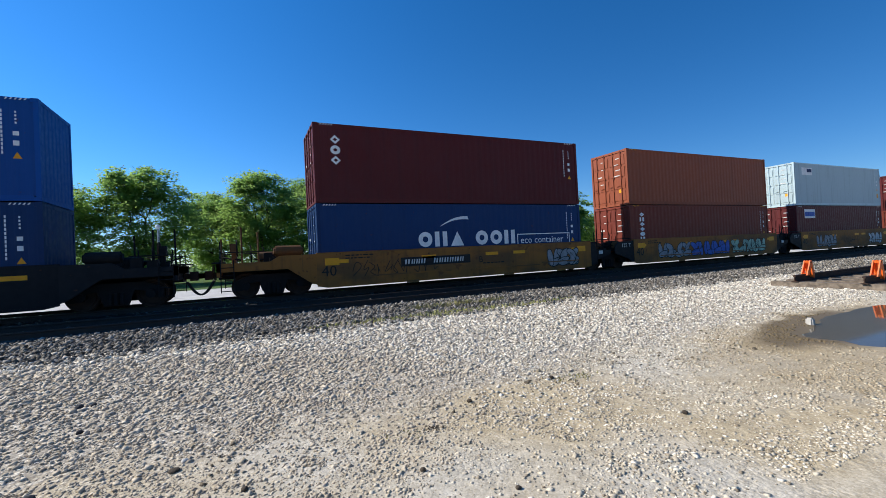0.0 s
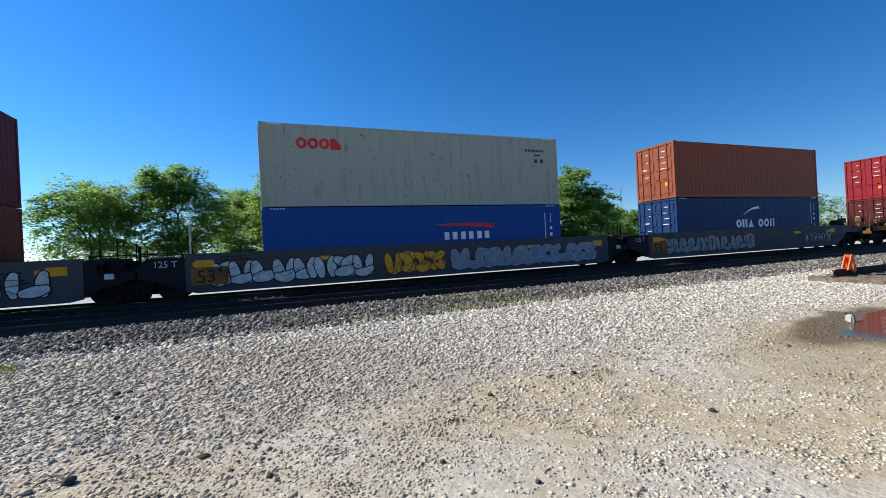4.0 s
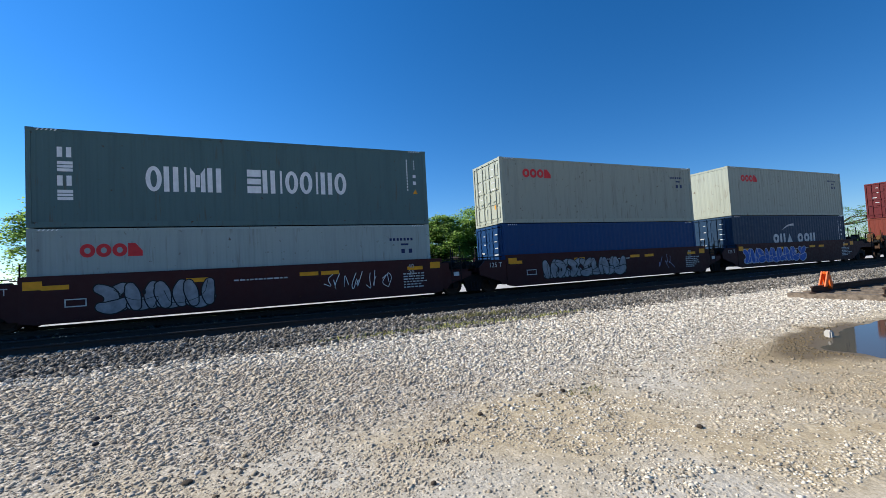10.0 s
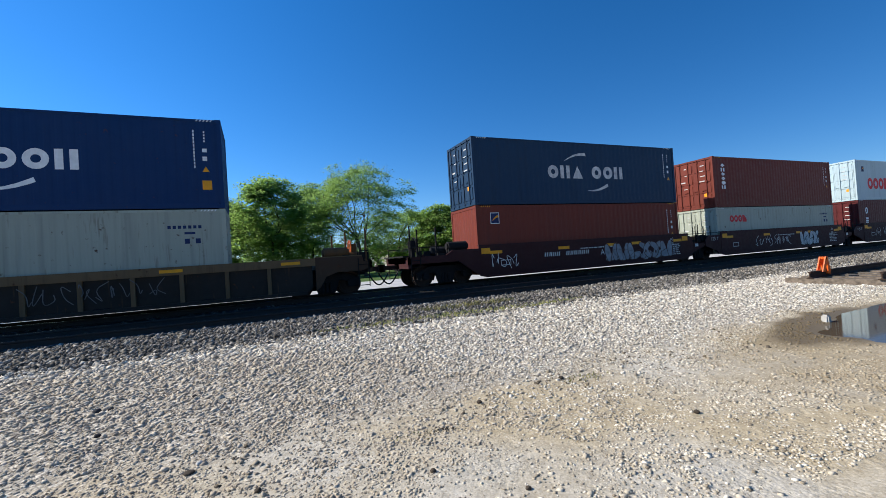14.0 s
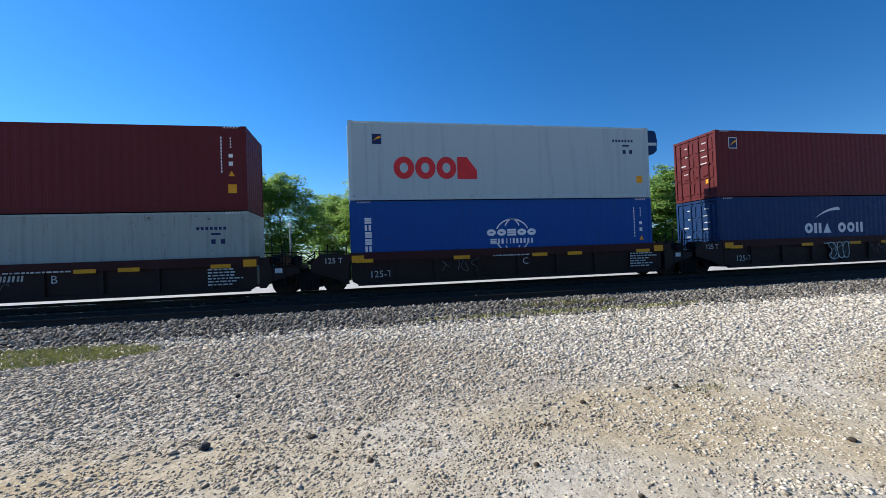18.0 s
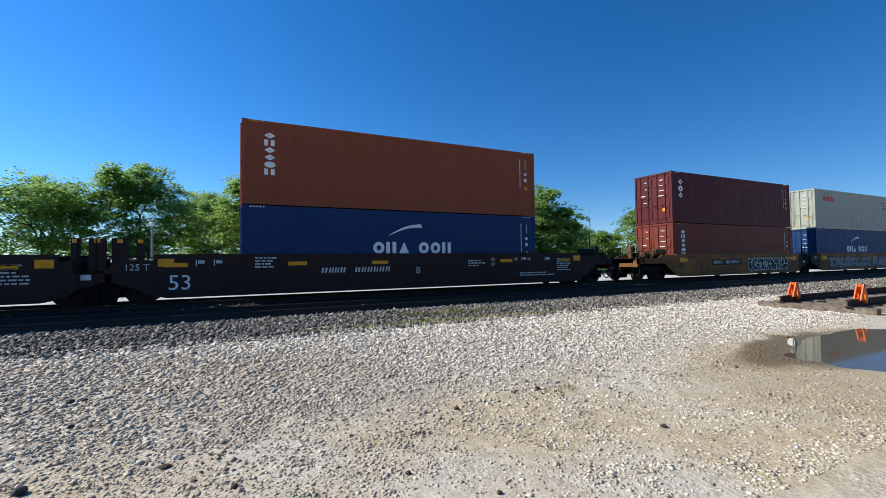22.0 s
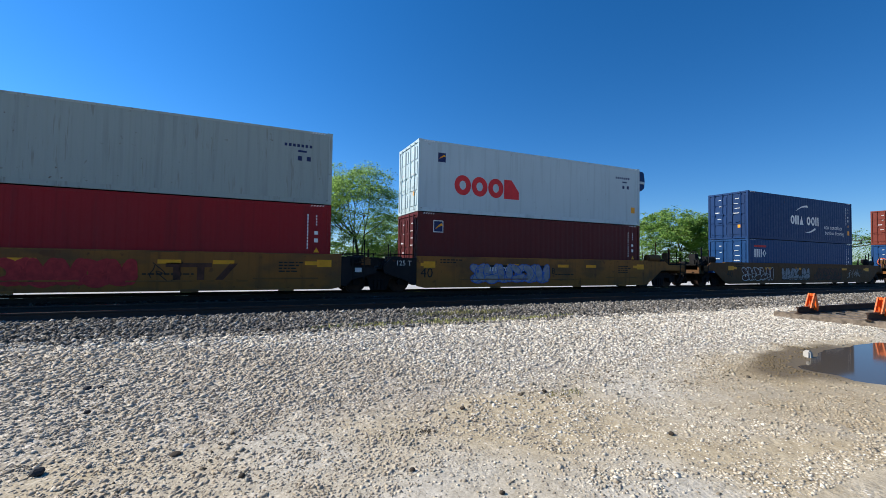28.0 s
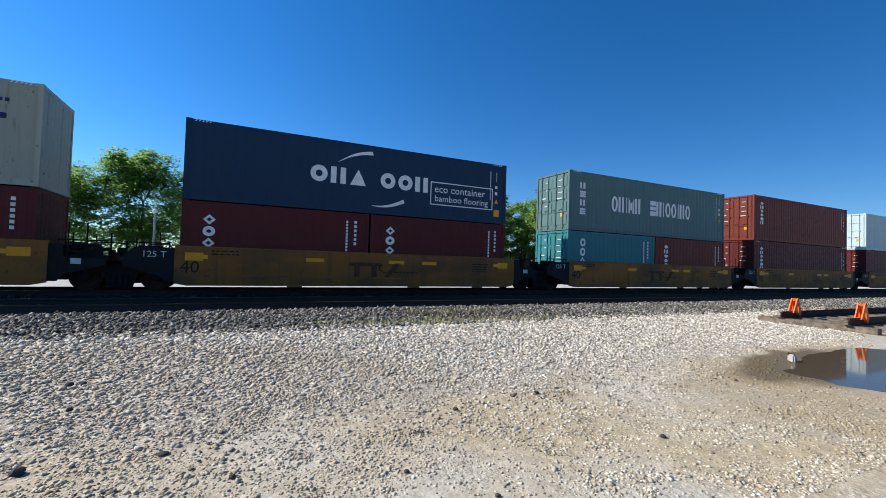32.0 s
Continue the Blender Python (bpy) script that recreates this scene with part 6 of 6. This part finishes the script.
l.new(mix(n, l, 0.7, tone, (0.36, 0.54, 0.15)), tl.inputs["Color"])
ms = node(n, "ShaderNodeMixShader", Fac=0.72)
l.new(b.outputs[0], ms.inputs[1])
l.new(tl.outputs[0], ms.inputs[2])
l.new(ms.outputs[0], n["Material Output"].inputs["Surface"])
bark_m = plain("tree_bark", (0.07, 0.055, 0.042), 0.9, vary=0.4, scale=6.0)
dry_m = plain("dry_grass", (0.24, 0.22, 0.09), 0.9)
grass_m = plain("short_grass", (0.38, 0.37, 0.12), 0.9)


def tuft(count, x, y, rx, ry, tall, mat, label, seed):
    rng = np.random.default_rng(seed)
    v, f = [], []
    for k in range(count):
        a, q = rng.uniform(0, math.tau), math.sqrt(rng.random())
        px, py = x + rx * q * math.cos(a), y + ry * q * math.sin(a)
        pz, t, w = lift_at(px, py), rng.uniform(0, math.tau), rng.uniform(0.004, 0.009)
        h, lean = tall * rng.uniform(0.4, 1.0), rng.uniform(0.1, 0.9) * tall
        dx, dy = math.cos(t), math.sin(t)
        v += [(px - dy * w, py + dx * w, pz), (px + dy * w, py - dx * w, pz), (px + dx * lean * 0.4 + dy * w * 0.6, py + dy * lean * 0.4 - dx * w * 0.6, pz + h * 0.7), (px + dx * lean, py + dy * lean, pz + h)]
        i = 4 * k
        f += [(i, i + 1, i + 2), (i, i + 2, i + 3)]
    me = bpy.data.meshes.new("weeds")
    me.from_pydata(v, [], f)
    me.materials.append(mat)
    return tagged(new("weeds", me), label, "weeds", kind="stuff")


tuft(40, 1.27, 3.2, 0.16, 0.05, 0.025, bark, "dead dark weed on the gravel", 1)
tuft(30, 1.1, 3.2, 0.3, 0.1, 0.02, dry_m, "small dry weed in the gravel", 11)
tuft(5200, -5.8, 7.8, 2.5, 0.75, 0.09, grass_m, "thin yellow-green grass along the ballast", 2)
tuft(900, 4.5, 8.9, 3.5, 0.25, 0.10, grass_m, "sparse weeds at the foot of the ballast", 3)
tuft(260, 5.0, 9.9, 1.5, 0.12, 0.16, dry_m, "dry weeds on the ballast shoulder", 4)
tuft(60, 3.2, 3.6, 0.3, 0.12, 0.04, dry_m, "dry straw in the gravel", 5)


# ---- trees ----
def limb(v, f, a, b, ra, rb, sides=6):
    a, b = Vector(a), Vector(b)
    way = (b - a).normalized()
    u = way.orthogonal().normalized()
    w = way.cross(u)
    i = len(v)
    for p, r in ((a, ra), (b, rb)):
        v += [tuple(p + r * (math.cos(k * math.tau / sides) * u + math.sin(k * math.tau / sides) * w)) for k in range(sides)]
    f += [(i + k, i + (k + 1) % sides, i + sides + (k + 1) % sides, i + sides + k) for k in range(sides)]


def tree(x, y, tall, wide, leaves, seed, stems=1, low=0.22, airy=0.5, leaf=0.25, label=""):
    rng = random.Random(seed)
    nr = np.random.default_rng(seed)
    root = new("tree")
    root.location = (x, y, -0.15)
    v, f, tips = [], [], []

    def grow(p, way, length, r, depth):
        q = p
        steps = 3
        for k in range(steps):
            way = (way + Vector((rng.uniform(-0.2, 0.2), rng.uniform(-0.2, 0.2), rng.uniform(-0.03, 0.16)))).normalized()
            e = q + way * length / steps
            limb(v, f, q, e, r * (1 - 0.25 * k / steps), r * (1 - 0.25 * (k + 1) / steps))
            q = e
            if depth <= 2:
                tips.append((q, depth))
        r *= 0.72
        if depth == 0:
            return
        for k in range(rng.choice((2, 3, 3))):
            a, tilt = rng.uniform(0, math.tau), rng.uniform(0.4, 0.95)
            u = way.orthogonal().normalized()
            side = (Matrix.Rotation(a, 3, way) @ u) * math.sin(tilt) + way * math.cos(tilt)
            side.x *= wide / tall * 1.15
            side.y *= wide / tall * 1.15
            grow(q, side.normalized(), length * rng.uniform(0.62, 0.85), r * rng.uniform(0.55, 0.8), depth - 1)

    for k in range(stems):
        lean = Vector((rng.uniform(-0.3, 0.3), rng.uniform(-0.2, 0.2), 1)) if stems > 1 else Vector((rng.uniform(-0.06, 0.06), rng.uniform(-0.06, 0.06), 1))
        grow(Vector((rng.uniform(-0.3, 0.3) * (stems > 1), 0, 0)), lean.normalized(), tall * (low + 0.1), 0.2 if stems == 1 else 0.13, 4)
    pts = np.array([p for p, d in tips])
    top, half = pts[:, 2].max(), max(np.abs(pts[:, 0]).max(), 0.1)
    fit_z, fit_x = (tall - 0.45) / top, (wide / 2 - 0.35) / half
    verts = np.array(v) * (fit_x, fit_x, fit_z)
    pts = pts * (fit_x, fit_x, fit_z)
    me = bpy.data.meshes.new("trunk")
    me.from_pydata([tuple(p) for p in verts], [], f)
    me.shade_smooth()
    part("trunk", me, bark_m, root)
    # leaf sprays: flat tiers on the twigs and in an uneven shell round them
    clumps = int(wide * tall * 3.4 / (1 + 0.5 * airy))
    way = nr.normal(0, 1, (clumps, 3))
    way /= np.linalg.norm(way, axis=1, keepdims=True)
    swell = np.array([1 + 0.26 * noise.noise(Vector(w) * 2.3 + Vector((seed * 3.1, 0, 0))) + 0.12 * noise.noise(Vector(w) * 5.0 + Vector((seed, 3, 0))) for w in way])
    depth = nr.uniform(0.12, 1.0, clumps) ** 0.45
    shell = way * (swell * depth * 0.93)[:, None] * (wide / 2, wide / 2 * 0.85, tall * 0.45) + (0, 0, tall * 0.53)
    on_twigs = pts[nr.integers(0, len(pts), int(clumps * (0.35 + 0.4 * airy)))]
    centre = np.concatenate([on_twigs, shell])
    share = nr.uniform(0.3, 1.7, len(centre))
    count = np.maximum(7, leaves * 1.45 * share / share.sum()).astype(int)
    spread_of = np.repeat(nr.uniform(0.24, 0.52, len(centre)), count)[:, None]
    c = np.clip(nr.normal(0, 1, (count.sum(), 3)), -1.8, 1.8) * spread_of * (1.15, 1.15, 0.42)
    out = np.repeat(centre - (0, 0, tall * 0.5), count, 0)
    out[:, 2] = 0
    reach = np.linalg.norm(out, axis=1, keepdims=True) + 0.3
    c[:, 2] -= 0.35 * (c * out / reach).sum(1)
    c += np.repeat(centre, count, 0)
    c = c[(c[:, 2] > tall * 0.08) & (c[:, 2] < tall * 1.02)]
    n_ = len(c)
    a, t = nr.uniform(0, math.tau, n_), nr.normal(0, 0.55, n_)
    s = leaf * 0.85 * nr.uniform(0.55, 1.2, n_)
    ux = np.stack([np.cos(a), np.sin(a), np.sin(t) * 0.4], -1) * s[:, None] * 0.6
    uy = np.stack([-np.sin(a) * np.cos(t), np.cos(a) * np.cos(t), np.sin(t)], -1) * s[:, None] * 0.4
    q = np.stack([c - ux, c - uy, c + ux, c + uy], 1).reshape(-1, 3)
    me = bpy.data.meshes.new("crown")
    me.vertices.add(len(q))
    me.vertices.foreach_set("co", q.ravel())
    me.loops.add(4 * n_)
    me.loops.foreach_set("vertex_index", np.arange(4 * n_))
    me.polygons.add(n_)
    me.polygons.foreach_set("loop_start", np.arange(0, 4 * n_, 4))
    me.update(calc_edges=True)
    part("crown", me, leafm, root, "fresh green spring leaves")
    return tagged(root, label or "broad leafy green tree beyond the road", "tree", "trees beyond the road")


def by_angle(a0, a1, slope, y, **more):
    """A tree that stands between two bearings at a distance y behind the line."""
    x0, x1 = y * math.tan(radians(a0)), y * math.tan(radians(a1))
    dist = math.hypot((x0 + x1) / 2, y)
    tree((x0 + x1) / 2, y, slope * dist * 0.985 + 1.5, (x1 - x0) * 1.08, **more)


by_angle(-28.5, -23.0, 0.095, 60, leaves=8500, seed=1, leaf=0.26)
by_angle(-22.4, -12.6, 0.166, 44, leaves=15300, seed=2, low=0.3, airy=0.6, label="spreading thin-leaved tree beyond the road")
by_angle(-14.6, -4.2, 0.203, 45, leaves=27200, seed=3, airy=0.3)
by_angle(-7.0, 0.5, 0.155, 52, leaves=20400, seed=4, airy=0.3)
by_angle(-3.0, 6.6, 0.216, 47, leaves=25500, seed=5, airy=0.4)
by_angle(6.2, 20.0, 0.243, 44, leaves=28900, seed=6, stems=4, airy=0.6, leaf=0.2, label="tall many-stemmed airy green tree")
by_angle(-0.5, 9.0, 0.13, 55, leaves=18700, seed=7, airy=0.3)
by_angle(12.0, 22.5, 0.12, 56, leaves=20400, seed=8, airy=0.3)
by_angle(20.0, 27.0, 0.133, 50, leaves=30000, seed=9, airy=0.25, leaf=0.27)
by_angle(25.0, 33.5, 0.150, 50, leaves=33000, seed=10, airy=0.3, leaf=0.27)
by_angle(30.0, 42.8, 0.160, 48, leaves=46000, seed=11, airy=0.25, leaf=0.34, label="dense rounded dark green tree")
by_angle(43.0, 48.5, 0.07, 62, leaves=17000, seed=12, airy=0.3, leaf=0.34)
by_angle(49.6, 56.4, 0.127, 50, leaves=32000, seed=13, airy=0.3, leaf=0.34)
by_angle(55.8, 59.5, 0.085, 60, leaves=18000, seed=14, airy=0.3, leaf=0.34)
by_angle(58.8, 63.2, 0.08, 60, leaves=20000, seed=15, airy=0.3, leaf=0.34)
by_angle(63.0, 69.0, 0.06, 64, leaves=15300, seed=16, airy=0.3, leaf=0.34)

by_angle(-19.5, -13.8, 0.165, 50, leaves=10000, seed=31, airy=0.5)
by_angle(-6.5, 0.5, 0.158, 58, leaves=14000, seed=32, airy=0.3)
by_angle(3.5, 10.0, 0.20, 54, leaves=14000, seed=33, airy=0.3)
by_angle(40.0, 44.5, 0.10, 58, leaves=9000, seed=34, airy=0.3, leaf=0.34)


def far_bushes(a0, a1, y, tall, count, seed):
    """A low uneven belt of scrub at the far edge of the grass."""
    nr = np.random.default_rng(seed)
    x0, x1 = y * math.tan(radians(a0)), y * math.tan(radians(a1))
    x = nr.uniform(x0, x1, count)
    top = np.array([tall * (0.75 + 0.45 * noise.noise((v * 0.16, seed, 0.0)) + 0.2 * noise.noise((v * 0.6, seed, 4.0))) for v in x])
    c = np.stack([x, y + nr.normal(0, 0.9, count), top * nr.random(count) ** 0.7 - 0.15], -1)
    a, t = nr.uniform(0, math.tau, count), nr.uniform(-0.9, 0.9, count)
    ux = np.stack([np.cos(a), np.sin(a), np.sin(t) * 0.4], -1) * nr.uniform(0.14, 0.3, (count, 1))
    uy = np.stack([-np.sin(a) * np.cos(t), np.cos(a) * np.cos(t), np.sin(t)], -1) * nr.uniform(0.1, 0.2, (count, 1))
    q = np.stack([c - ux, c - uy, c + ux, c + uy], 1).reshape(-1, 3)
    me = bpy.data.meshes.new("bushes")
    me.from_pydata(q.tolist(), [], np.arange(4 * count).reshape(-1, 4).tolist())
    me.materials.append(leafm)
    return tagged(new("bushes", me), "low green scrub along the far grass edge", "bushes", kind="stuff")


far_bushes(-16, 44, 66, 5.6, 30000, 21)
far_bushes(44, 70, 72, 4.4, 24000, 22)

# ---- far things ----
lampm = plain("lamp_post_metal", (0.32, 0.33, 0.33), 0.5, 0.5)


def lamp_post(x, y, tall):
    root = new("street_lamp")
    root.location = (x, y, -0.1)
    part("pole", rod(bmesh.new(), (0, 0, 0), (0, 0, tall), 0.07, 10), lampm, root)
    part("lamp_head", lump_mesh(), white_m, root, "pale round lamp head").matrix_local = pose(0, -0.1, tall)
    return tagged(root, "grey metal street lamp by the road", "street lamp", "street lamps")


def lump_mesh():
    bm = bmesh.new()
    bmesh.ops.create_uvsphere(bm, u_segments=12, v_segments=8, radius=0.16)
    return bm


lamp_post(34 * math.tan(radians(-8.7)), 34, 4.3)

mast = new("radio_mast")
mx, my = 110 * math.tan(radians(45.1)), 110.0
mast.location = (mx, my, -0.2)
for dx, dy in ((-0.3, -0.17), (0.3, -0.17), (0, 0.35)):
    part("mast_leg", rod(bmesh.new(), (dx, dy, 0), (dx * 0.5, dy * 0.5, 19.6), 0.05, 5), lampm, mast)
bm = bmesh.new()
for k in range(24):
    z = k * 0.8
    s = 1 - 0.5 * z / 19.6
    rod(bm, (-0.3 * s, -0.17 * s, z), (0.3 * s, -0.17 * s, z + 0.8), 0.02, 4)
part("lattice", bm, lampm, mast)
tagged(mast, "thin distant lattice radio mast", "mast")

wallm = plain("pale_siding", (0.42, 0.40, 0.36), 0.8)
roofm = plain("brown_shingles", (0.12, 0.09, 0.07), 0.9)
glassm = plain("dark_window_glass", (0.02, 0.025, 0.03), 0.1)


def house(x, y, w, d, h, roof, label):
    root = new("house")
    root.location = (x, y, -0.2)
    part("wall", bx(0, w, 0, d, 0, h), wallm, root)
    bm = bmesh.new()
    a = [bm.verts.new(p) for p in ((-0.4, -0.4, h), (w + 0.4, -0.4, h), (w + 0.4, d + 0.4, h), (-0.4, d + 0.4, h), (0.6, d / 2, h + roof), (w - 0.6, d / 2, h + roof))]
    for q in ((0, 1, 5, 4), (2, 3, 4, 5), (1, 2, 5), (3, 0, 4), (3, 2, 1, 0)):
        bm.faces.new([a[k] for k in q])
    part("roof", bm, roofm, root)
    for k in range(3):
        part("window", bx(w * (0.15 + 0.3 * k), w * (0.15 + 0.3 * k) + 1.1, -0.05, 0.02, 1.0, 2.2), glassm, root)
    return tagged(root, label, "house", "houses")


house(62 * math.tan(radians(45.2)), 62, 8.0, 7, 2.5, 1.4, "low pale house with a brown shingle roof")
house(58 * math.tan(radians(17.0)), 60, 12.0, 8, 2.6, 1.3, "low pale house behind the trees")

motions()
